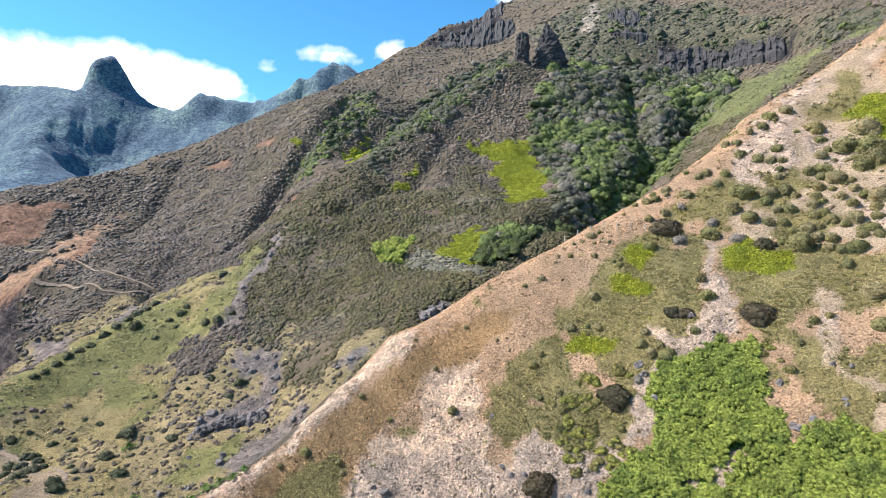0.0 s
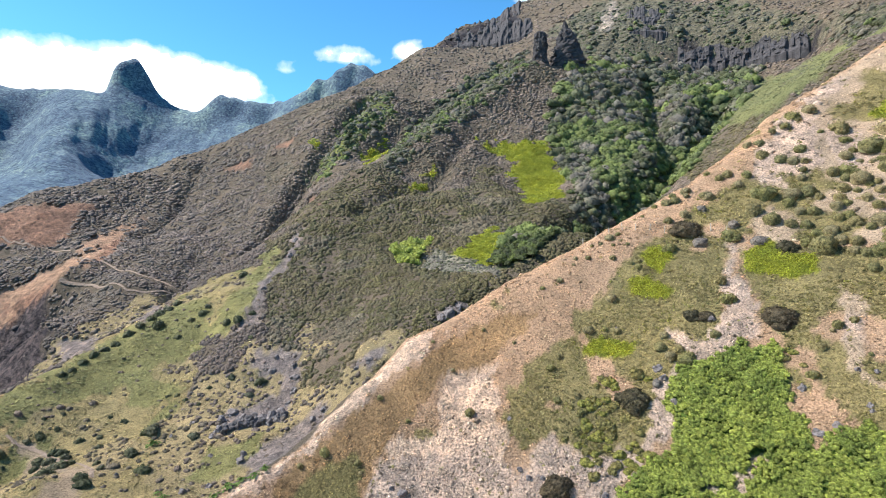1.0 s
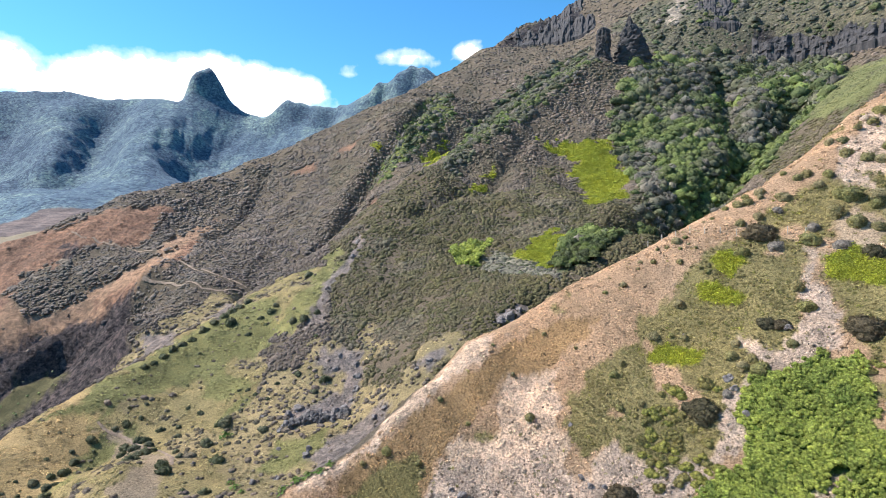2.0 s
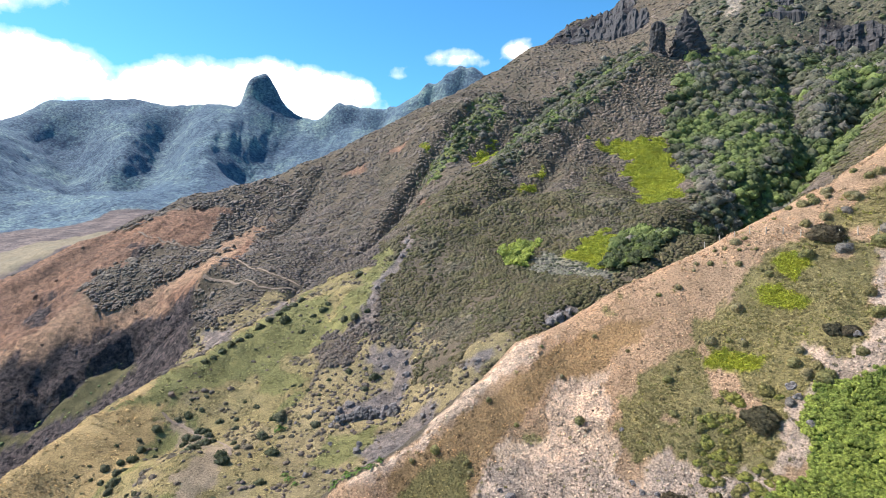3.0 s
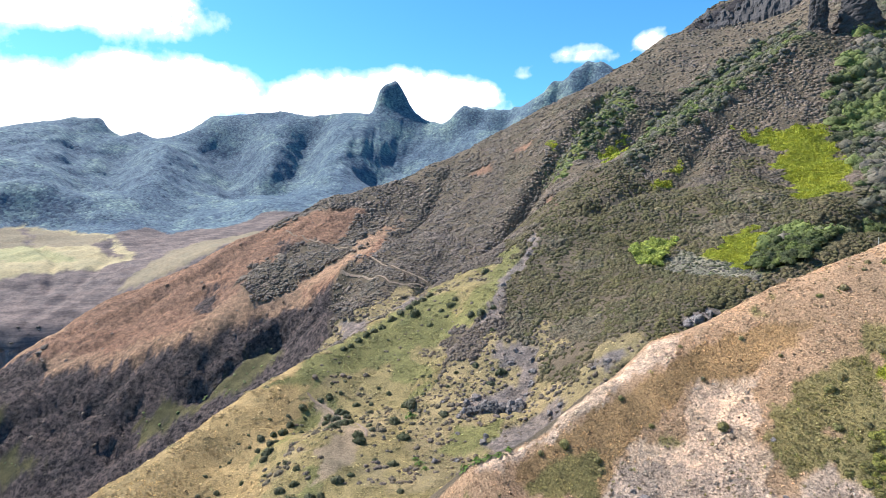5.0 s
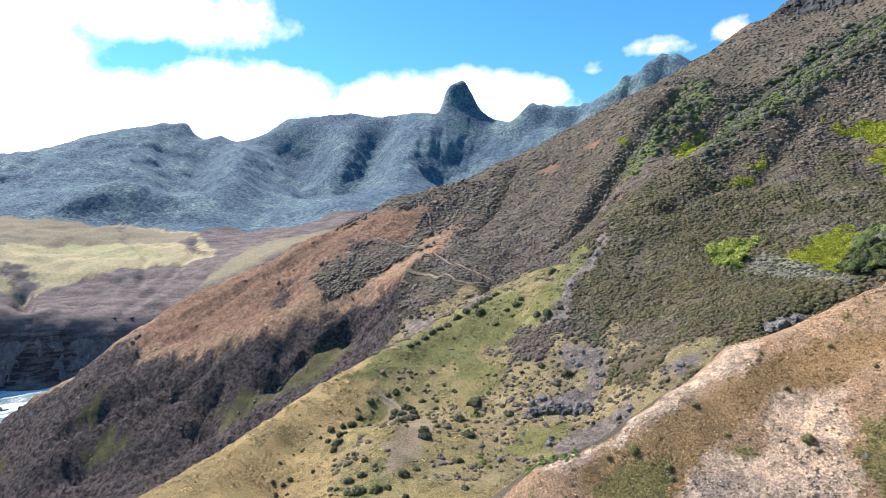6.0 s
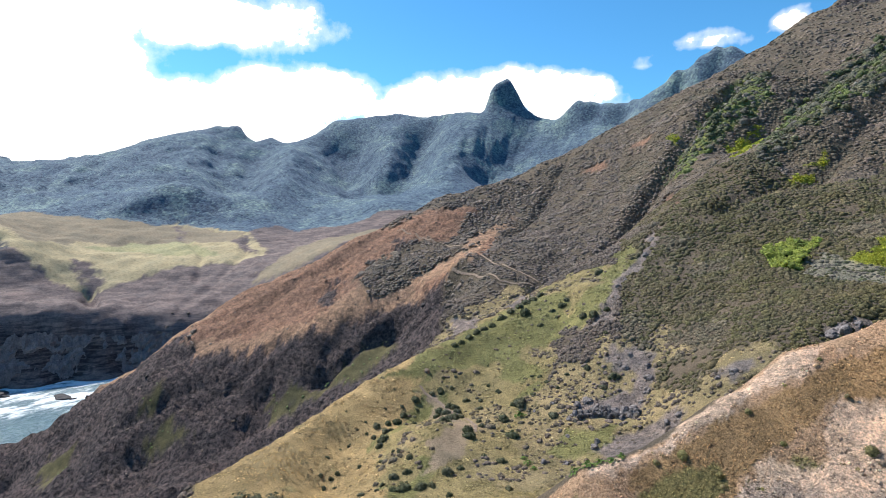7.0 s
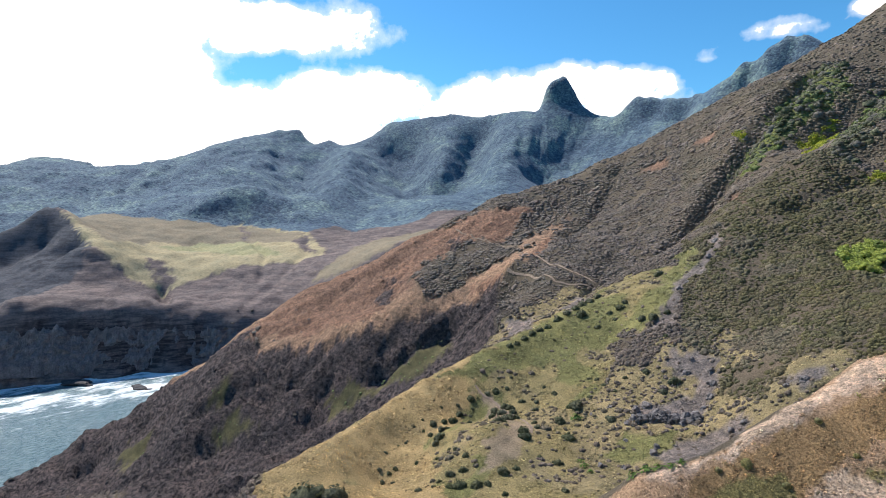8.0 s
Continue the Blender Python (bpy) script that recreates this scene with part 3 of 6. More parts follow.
# what covers the ground: plan outlines in metres, later ones lie over earlier ones
PATCHES = [
    ("black", [(-150, 60), (-138, 100), (-139, 130), (-136, 165), (-160, 200), (-240, 230), (-300, 190), (-300, 90), (-220, 50)]),
    ("forest", [(39.9, 219.8), (63, 285), (65, 348), (63, 393), (80, 455), (122, 528), (213, 527), (261, 496), (241, 457), (148, 323), (124, 291), (85, 301), (23.8, 198.7), (13.5, 197.8), (11, 234), (39, 256)]),
    ("green_slope", [(148, 323), (241, 457), (273, 435), (284, 389), (283, 355), (272, 341), (175, 279), (152, 282)]),
    ("hollow", [(-113, 410), (-100, 437), (-87, 519), (-76, 575), (-57, 467), (-65, 441), (-79, 421), (-93, 377)]),
    ("graymix", [(99, 667), (171, 683), (275, 581), (306, 385), (268, 336), (288, 460), (214, 531), (123, 536)]),
    ("thick", [(-48, 327), (-44, 460), (-13, 544), (29, 616), (76, 641), (61, 469), (29, 434), (-2, 389), (-30, 349), (-40, 326)]),
    ("darkrock", [(209, 530), (250, 515), (288, 459), (279, 438), (264, 474), (230, 517)]),
    ("darkrock", [(-35, 704), (-11, 749), (12, 750), (61, 770), (85, 768), (75, 695), (12, 710)]),
    ("darkrock", [(211, 544), (230, 542), (227, 522), (211, 522)]),
    ("lightrock", [(152, 608), (180, 671), (187, 663), (153, 575)]),
    ("olive_grass", [(-111.7, 51.0), (-275, 177), (-134.4, 127.1), (-130.0, 189.6), (-124, 241), (-87, 236), (-81.7, 196.0), (-84.0, 171.1), (-84.6, 155.3), (-66.7, 150.6), (-53.4, 152.8), (-54.7, 130.2), (-51.6, 93.1)]),
    ("straw", [(-111.7, 51.0), (-275, 177), (-134.4, 127.1), (-196, 213), (-117.2, 136.3), (-111.7, 116.3), (-108.8, 106.1), (-76.0, 75.7)]),
    ("mottled", [(-86.7, 151.3), (-77.2, 185.1), (-64.9, 185.9), (-55.7, 195.1), (-34.3, 165.0), (-20.0, 167.3), (-15.3, 161.2), (-30.5, 146.8), (-44.5, 126.8), (-54.0, 108.7), (-63.2, 103.8)]),
    ("green", [(-133.5, 131.6), (-129.0, 157.2), (-127.7, 186.1), (-121, 225), (-100, 216), (-95.0, 188.9), (-108.1, 168.2), (-121.3, 141.3)]),
    ("green", [(-102.2, 180.5), (-95.3, 202.1), (-90, 226), (-90, 254), (-83, 256), (-80, 230), (-79.2, 198.7), (-86.9, 184.0)]),
    ("green", [(-64.9, 127.8), (-64.0, 140.9), (-52.3, 145.5), (-50.3, 135.8), (-55.2, 127.0)]),
    ("dirt", [(-118.6, 138.0), (-115.8, 140.6), (-102.0, 134.7), (-88.0, 126.7), (-86.4, 121.4), (-98.2, 123.8), (-114.6, 134.6)]),
    ("dirt", [(-92.8, 111.7), (-90.2, 124.2), (-83.6, 117.4), (-83.1, 104.0), (-85.2, 97.7)]),
    ("rock", [(-70.5, 151.9), (-68.8, 159.1), (-63.0, 157.2), (-57.9, 161.4), (-51.9, 163.7), (-49.4, 153.0), (-53.8, 149.7), (-60.1, 149.8), (-65.1, 143.3)]),
    ("rock", [(-51.6, 161.5), (-55.1, 174.1), (-51.8, 175.3), (-48.3, 161.5)]),
    ("rock", [(-54.7, 130.9), (-52.9, 138.8), (-47.2, 143.8), (-41.2, 149.5), (-35.4, 148.3), (-38.0, 143.2), (-44.0, 138.4), (-51.8, 132.1)]),
    ("rock", [(-61.6, 167.9), (-63.3, 182.4), (-58.8, 183.0), (-56.9, 168.4)]),
    ("rock", [(-7.4, 170.1), (-2.6, 177.6), (1.1, 176.5), (-0.7, 170.8), (-5.1, 168.6)]),
    ("rock", [(-30.6, 159.5), (-24.0, 160.6), (-22.0, 157.7), (-26.4, 154.6), (-29.9, 155.9)]),
    ("rock", [(-79.2, 188.8), (-83, 219), (-80, 247), (-79, 268), (-74, 245), (-76.5, 214.8), (-73.6, 187.0)]),
    ("lime", [(12, 382), (33, 379), (56, 385), (62, 364), (62, 331), (55, 306), (34, 283), (40, 323), (30, 340), (37, 358), (21, 372)]),
    ("lime", [(-31, 311), (-20, 324), (-19, 317)]),
    ("lime", [(-24, 328), (-16, 343), (-16, 335)]),
    ("lush", [(-31, 241), (-22, 249), (-13, 246), (-18.1, 221.5), (-25.2, 223.9)]),
    ("lime", [(-2.1, 227.3), (4, 237), (17, 254), (18, 230), (12.5, 209.1), (1.4, 220.0)]),
    ("lime", [(-123, 436), (-112, 434), (-113, 427)]),
    ("lime", [(-73, 412), (-60, 436), (-49, 374), (-58, 368)]),
    ("dead", [(-17.9, 218.5), (-11, 237), (1.4, 224.8), (12.2, 211.1), (15.5, 191.9), (-5.2, 210.5)]),
    ("scrub", [(-89.6, 177.8), (-90.8, 192.5), (-79.3, 188.9), (-71.8, 180.8), (-74.1, 171.9), (-82.7, 171.0)]),
    ("scrub", [(-50.1, 169.6), (-48.6, 176.9), (-32.4, 169.5), (-32.1, 160.7), (-35.1, 153.9), (-45.5, 159.4)]),
    ("scrub", [(-74.1, 185.8), (-72.4, 197.2), (-61.8, 196.0), (-52.5, 177.8), (-65.3, 182.6)]),
    ("tan_rock", [(-378, 172), (-379, 194), (-396, 230), (-365, 279), (-343, 307), (-301, 358), (-240, 284), (-228, 282), (-254, 266), (-295, 233), (-362, 193)]),
    ("red", [(-387, 195), (-413, 235), (-368, 281), (-345, 309), (-300, 373), (-267, 386), (-251, 328), (-267, 311), (-286, 276), (-292, 260), (-303, 240), (-348, 217)]),
    ("tan_rock", [(-370, 197), (-298, 236), (-268, 270), (-262, 258), (-302, 229), (-346, 195), (-373, 174)]),
    ("red", [(-245, 284), (-232, 327), (-231, 391), (-204, 314), (-215, 278), (-236, 280)]),
    ("red", [(-199, 453), (-189, 457), (-171, 452), (-174, 445)]),
    ("red", [(-156, 455), (-150, 461), (-136, 456), (-140, 446)]),
    ("red", [(-99, 343), (-97, 354), (-88, 340), (-74, 280)]),
    ("black", [(-493, 136), (-378, 171), (-364, 194), (-296, 234), (-255, 267), (-228, 282), (-207, 273), (-154, 193), (-239, 229), (-282, 181), (-229, 107), (-331, 89)]),
    ("black", [(-535, 66), (-512, 107), (-491, 147), (-459, 175), (-402, 191), (-350, 191), (-322, 151), (-310, 121), (-504, 59)]),
    ("mottled", [(-181, 222), (-165, 232), (-155, 256), (-150, 277), (-121, 230), (-125, 199), (-136, 191), (-154, 188)]),
    ("rock", [(-148, 190), (-159, 223), (-158, 236), (-133, 194), (-140, 189)]),
    ("rock", [(-152, 240), (-151, 256), (-146, 252), (-125, 206)]),
    ("mottled", [(-178, 218), (-171, 229), (-158, 266), (-149, 276), (-126, 212), (-152, 195)]),
    ("mottled", [(-159, 203), (-159, 234), (-150, 252), (-121, 225), (-126, 212), (-148, 198)]),
    ("moss", [(-371, 154), (-368, 171), (-362, 170), (-363, 153)]),
    ("moss", [(-301, 202), (-267, 219), (-261, 232), (-245, 246), (-239, 229), (-272, 214), (-284, 191)]),
    ("moss", [(-263, 234), (-245, 256), (-230, 250), (-244, 235)]),
    ("moss", [(-447, 121), (-430, 135), (-409, 128), (-410, 113)]),
    ("moss", [(-355, 148), (-338, 167), (-325, 164), (-344, 147)]),
    ("moss", [(-367, 157), (-368, 171), (-363, 170), (-364, 158)]),
    # cracks and a crease in the slope, their shade painted as black cover
    ("black", [(-305, 330), (-292, 328), (-279, 305), (-284, 302)]),
    ("black", [(-327, 281), (-313, 278), (-300, 251), (-318, 259)]),
    ("black", [(-223, 422), (-224, 430), (-215, 401), (-215, 393)]),
    ("scrub", [(-291, 276), (-294, 291), (-288, 302), (-267, 318), (-236, 326), (-235, 317), (-248, 295), (-261, 273), (-273, 267)]),
    ("purple", [(-886, 114), (-913, 118), (-1008, 200), (-1088, 267), (-1032, 311), (-987, 344), (-989, 398), (-941, 574), (-883, 613), (-832, 484), (-782, 387), (-794, 308), (-869, 110)]),
    ("straw_far", [(-1329, 278), (-1633, 394), (-1439, 403), (-1362, 684), (-1151, 735), (-939, 652), (-887, 590), (-960, 479), (-977, 393), (-994, 349), (-1041, 314), (-1093, 268)]),
    ("olive_far", [(-807, 571), (-899, 769), (-836, 918), (-661, 588), (-726, 524), (-786, 499)]),
    ("olive_far", [(-1321, 280), (-1613, 389), (-1433, 526), (-1350, 677), (-1135, 725), (-1048, 613), (-1213, 444), (-1127, 304)]),
    # notch of the plateau gully, darkened by its cover colour in place of shade
    ("purple", [(-1080, 352), (-1067, 379), (-1016, 375), (-995, 349), (-1025, 346)]),
    ("purple", [(-1345, 667), (-1338, 675), (-1158, 593), (-1157, 582)]),
    ("purple", [(-1078, 652), (-1105, 713), (-925, 615), (-970, 611)]),
    ("green_far", [(-1159, 413), (-1206, 500), (-1136, 582), (-962, 562), (-1059, 494)]),
    ("black", [(-869, 110), (-886, 114), (-865, 202), (-842, 273), (-789, 382), (-787, 363), (-794, 308)]),
    # headland's side away from the sun: its shade is put into the cover colour
    ("shaded_face", [(-1372, 150), (-1367, 184), (-1765, 333), (-1333, 278), (-1215, 277), (-1087, 271), (-1022, 203), (-913, 118)]),
    ("rock", [(-67.1, 178.6), (-65.7, 181.3), (-61.9, 176.8), (-60.3, 168.6), (-63.4, 168.3)]),
    ("rock", [(-58.3, 177.2), (-54, 176.8), (-50.4, 167.1), (-50.9, 161), (-55.6, 162.7), (-57.1, 170.8)]),
    ("rock", [(-53.1, 131.4), (-52.7, 137.2), (-45.5, 145.2), (-40, 149), (-34.6, 148.1), (-37.2, 144.2), (-29.1, 90.5), (-33.4, 84.7)]),
    ("rock", [(-171.8, 224.7), (-160.7, 235), (-127.1, 189.9), (-131.7, 175.5)]),
    ("rock", [(-150.9, 246.2), (-150.8, 272.5), (-123.9, 226.8), (-118.2, 197.2)]),
    ("rock", [(-80.8, 201.7), (-76.9, 206.2), (-72.6, 191.1), (-75.8, 188.8)]),
    ("dirt", [(-91.4, 110.1), (-89.4, 114.7), (-86.4, 113.7), (-87.1, 106.9)]),
    ("tan_rock", [(-257, 278), (-248.9, 303.4), (-236.8, 321.6), (-237.2, 349.9), (-233.2, 385.6), (-225.5, 379.7), (-219.5, 333.7), (-206.4, 290.7), (-209.9, 280.7), (-229.9, 288.5), (-242.9, 286.9), (-249.5, 280.4)]),
    ("scrub", [(-299.8, 282.3), (-304.6, 295.2), (-290, 302.8), (-286.1, 323), (-271.1, 331.2), (-249.5, 330.6), (-223.1, 321.6), (-236.8, 313.4), (-246.9, 300.8), (-255, 286.9), (-262.1, 272.8), (-273.3, 266.4), (-283.3, 272.9)]),
    ("pale", [(-35.4, 79.4), (-27.9, 87.6), (-22.1, 94.4), (-19.9, 98.1), (-19, 99.4), (-14.6, 106.1), (-11.6, 109.3), (-7.1, 110.4), (-3.7, 110.1), (-4.9, 107), (-9.1, 103.4), (-13.1, 101.1), (-16.6, 97.2), (-20.7, 92.6), (-26.3, 88.2), (-30, 82.9), (-31.4, 80)]),
    ("gold", [(-29.9, 80.5), (-25.8, 86.8), (-21.3, 90.8), (-17.3, 95.3), (-12.9, 99.6), (-8.5, 102.9), (-4.4, 107.4), (1.9, 112.6), (10.3, 114.8), (17.7, 116.6), (13.5, 111.8), (8.6, 108.4), (4, 105.5), (-1.5, 102.4), (-6.6, 98.2), (-11.6, 92.9), (-14.3, 88.6), (-15.6, 83)]),
    ("turf", [(-27.7, 80.1), (-22, 86), (-18.2, 89.3), (-16.9, 87.7), (-16.7, 85.3), (-15.8, 81.6)]),
    ("pale", [(6.9, 105.8), (0.6, 102.2), (-2.5, 98.8), (-4.9, 95.2), (-10.1, 92.8), (-12.2, 90.2), (6.2, 90.1), (7.9, 92.5), (6.7, 94.9), (6.9, 99.6)]),
    ("scree", [(-11.7, 89.8), (-14.7, 85.6), (-15.8, 81.6), (13.1, 82.7), (10.4, 85.7), (8.1, 88), (6.5, 90.7)]),
    ("pink_soil", [(72.7, 139.7), (85.1, 149.3), (102, 161.9), (116.2, 166), (129.7, 162.4), (86.3, 103.6), (75.5, 114.9), (63.9, 119.9)]),
    ("olive", [(7.5, 93.7), (9.1, 99.4), (14.9, 105), (24.4, 114.2), (33.3, 121), (41.2, 126.1), (48.8, 129.2), (58.2, 135.7), (72.7, 139.7), (72.2, 133.4), (64.7, 123.9), (60.3, 120.6), (54.1, 115.1), (50, 105.7), (44.7, 100.4), (39.3, 100.2), (33.7, 96.1), (30.5, 89.3), (20.4, 90.3), (16.2, 93.1), (11.1, 91)]),
    ("olive", [(60.5, 119.2), (75.2, 114.5), (85.2, 102.3), (63.6, 75.3), (60.2, 82.7), (58.5, 91.2), (57.3, 98.3), (57.9, 108.3)]),
    ("pink_soil", [(68.8, 104.4), (72.2, 100.1), (66.1, 88.6), (68.1, 80.9), (63.2, 74.8), (60.1, 81.4), (62.4, 88.5), (65.3, 95.8)]),
    ("scree", [(10.1, 83), (12.4, 90.1), (15.7, 93.1), (19.5, 90.5), (25.1, 90.1), (29.9, 89), (28.5, 86.6), (24.1, 84.5), (21.2, 82)]),
    ("scree", [(30.5, 89.3), (33.5, 96.2), (39.1, 99.7), (37.3, 95.6), (37.3, 91.3), (34.1, 88.9), (29.1, 86.5)]),
    ("scree", [(54.8, 114.8), (59.7, 120.9), (60.5, 119.2), (56.5, 112.7), (57.7, 107.8), (56.3, 103.1), (50.8, 100), (46.3, 99.7), (43.3, 98.7), (41.1, 99.6), (39.8, 104.7), (46.9, 104.7), (51.8, 108.4)]),
    ("scree", [(72.6, 139.1), (78.1, 144.2), (84.5, 149.7), (91.8, 149.9), (92.2, 143.1), (85.1, 134), (76.2, 133.2)]),
    ("lush", [(38.7, 98.7), (43.9, 97.9), (49.7, 100.5), (56.4, 97.6), (54.5, 93), (53.4, 88.5), (52.7, 83.1), (52.2, 80.7), (54, 80.8), (57.3, 83.3), (59.9, 82.1), (60.8, 78.7), (63.7, 74.5), (56.5, 65.6), (19.9, 76.7), (22.4, 83.1), (28.4, 85.5), (34, 86.3), (34.4, 89.9), (37.6, 91.3), (37.3, 95.1)]),
    ("scree", [(36.8, 83.2), (39.6, 81.1), (45.2, 82.7), (45.5, 81.3), (40.9, 80.2), (36.9, 80.5)]),
    ("lime", [(40.9, 123.9), (44.7, 124.9), (48, 123.1), (46.6, 121.2), (43.4, 119), (40.4, 120.6)]),
    ("lime", [(36.3, 119), (40.2, 118.9), (43.8, 114.8), (43, 112.8), (36.8, 116)]),
    ("lime", [(61.1, 118.3), (66.3, 119.9), (67.3, 116.8), (66.3, 114.8), (71.7, 112.2), (69.1, 108.1), (64.6, 108.3), (59.1, 113.2)]),
    ("lime", [(24.7, 108.5), (28, 109.3), (34.1, 106.5), (32.9, 104.6), (28, 104.9), (24.4, 106.4)]),
    ("lime", [(107.1, 146.7), (114.6, 150.2), (119.7, 145.2), (105.5, 127.5), (102.2, 131.7), (107.5, 140.6)]),
    ("lime", [(58.1, 102.1), (58.8, 99.9), (60.5, 100.2), (58.5, 99.5)]),
]



def inside(px, py, poly):
    """Signed distance to a plan outline, positive inside."""
    d2 = np.full(len(px), 1e18)
    odd = np.zeros(len(px), bool)
    for (x0, y0), (x1, y1) in zip(poly, poly[1:] + poly[:1]):
        ex, ey = x1 - x0, y1 - y0
        t = np.clip(((px - x0) * ex + (py - y0) * ey) / (ex * ex + ey * ey + 1e-9), 0, 1)
        d2 = np.minimum(d2, (px - x0 - t * ex) ** 2 + (py - y0 - t * ey) ** 2)
        cross = (y0 > py) != (y1 > py)
        odd ^= cross & (px < (x1 - x0) * (py - y0) / (y1 - y0 + 1e-12) + x0)
    return np.where(odd, 1, -1) * np.sqrt(d2)


COVER = {"thick": (0.09, 0.08, 0.052), "olive_far": (0.21, 0.175, 0.125), "turf": (0.2, 0.165, 0.07),  # base colour of the bare ground and its low growth
    "gold": (0.325, 0.205, 0.105), "dry": (0.425, 0.276, 0.176), "pale": (0.61, 0.44, 0.33), "pink_soil": (0.4, 0.297, 0.208), "olive": (0.232, 0.19, 0.086), "scree": (0.47, 0.352, 0.28),
    "lush": (0.1, 0.15, 0.03), "lime": (0.3, 0.3, 0.03), "moss": (0.108, 0.097, 0.05), "scrub": (0.125, 0.1, 0.074), "forest": (0.075, 0.085, 0.04),
    "green_slope": (0.15, 0.155, 0.068), "hollow": (0.14, 0.15, 0.05), "darkrock": (0.04, 0.037, 0.042), "graymix": (0.115, 0.108, 0.078),
    "lightrock": (0.3, 0.26, 0.22), "olive_grass": (0.285, 0.226, 0.11), "straw": (0.385, 0.275, 0.135), "mottled": (0.29, 0.228, 0.125),
    "green": (0.2, 0.188, 0.078), "dirt": (0.30, 0.23, 0.16), "rock": (0.21, 0.175, 0.162), "dead": (0.21, 0.195, 0.15), "red": (0.235, 0.14, 0.1),
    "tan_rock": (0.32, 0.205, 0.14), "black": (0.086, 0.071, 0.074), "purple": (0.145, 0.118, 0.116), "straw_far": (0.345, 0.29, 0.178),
    # the last two hold the headland's shade and the blue haze of distance
    "green_far": (0.28, 0.265, 0.15), "shaded_face": (0.06, 0.064, 0.08), "far_forest": (0.08, 0.12, 0.162)}
SPUR = [(x * 1.01, y * 1.01) for x, y, z in LINES["spur_crest"]] + [(400, 260), (400, 100), (200, -200), (-200, -200), (-160, 20), (-80, 60)]


def band(line, near, far):
    return [(x * near, y * near) for x, y, z in line] + [(x * far, y * far) for x, y, z in line[::-1]]


SHOULDERS = [("red", band(LINES["red_ridge_low"][:6], 0.88, 1.13)), ("black", band(LINES["red_ridge_low"][5:] + [(-560, 20, 0)], 0.86, 1.13)), ("tan_rock", band(LINES["red_ridge_low"][4:8], 0.93, 1.13))]


def covers(x, y):
    """Name index of what covers the ground at each place; outlines are ragged."""
    names = list(COVER)
    r = np.hypot(x, y)
    wx = x + fbm(x, y, 120, 3, 35) * np.clip((r - 700) * 0.06, 0, 30) + fbm(x, y, 9, 3, 41) * np.clip(r * 0.016, 0.8, 9) + fbm(x, y, 2.5, 2, 47) * 0.7
    wy = y + fbm(x, y, 9, 3, 43) * np.clip(r * 0.016, 0.8, 9) + fbm(x, y, 2.5, 2, 49) * 0.7
    ragged = (wx, wy)
    torn = (wx + fbm(x, y, 9, 5, 55, 0.65) * 1.7, wy + fbm(x, y, 9, 5, 56, 0.65) * 1.7)
    out = np.full(len(x), names.index("scrub"))
    out[(r > 690) & (np.arctan2(x, y) < -0.6)] = names.index("purple")
    # distant woods, their haze mixed into the cover colour
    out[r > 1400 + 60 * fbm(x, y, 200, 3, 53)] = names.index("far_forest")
    out[inside(x, y, SPUR) > 0] = names.index("dry")
    for kind, poly in SHOULDERS:
        out[inside(wx, wy, poly) > 0] = names.index(kind)
    for kind, poly in PATCHES:
        wx, wy = torn if kind in ("pale", "lime", "lush", "olive", "scree", "straw", "green") else ragged
        px, py = zip(*poly)
        if max(max(px) - min(px), max(py) - min(py)) < 40 and kind in ("lime", "lush", "red"):
            wx, wy = x + (wx - x) * 0.35, y + (wy - y) * 0.35
        pad = 12 + 0.02 * max(map(abs, px + py))
        near = np.where((wx > min(px) - pad) & (wx < max(px) + pad) & (wy > min(py) - pad) & (wy < max(py) + pad))[0]
        if len(near):
            out[near[inside(wx[near], wy[near], poly) > 0]] = names.index(kind)
    # patches of one cover within another
    spots, blots = fbm(x, y, 17, 4, 57), fbm(x, y, 26, 4, 59)
    for kind, other, field, level in (("dry", "olive", spots, 0.78), ("olive", "dry", -spots, 0.42), ("pink_soil", "olive", spots, 0.3), ("pink_soil", "scree", -spots, 0.5),
                                      ("olive_grass", "mottled", blots, 0.34), ("olive_grass", "green", -blots, 0.36), ("straw", "olive_grass", blots, 0.48)):
        out[(out == names.index(kind)) & (field > level)] = names.index(other)
    return out


CLIFFY = {"black": 0.95, "darkrock": 0.9, "shaded_face": 0.35, "rock": 0.45, "purple": 0.32, "red": 0.5, "tan_rock": 0.4, "graymix": 0.5, "scree": 0.35, "pale": 0.42, "lightrock": 0.8}


HARDNESS = np.array([CLIFFY.get(k, 0.0) for k in COVER])


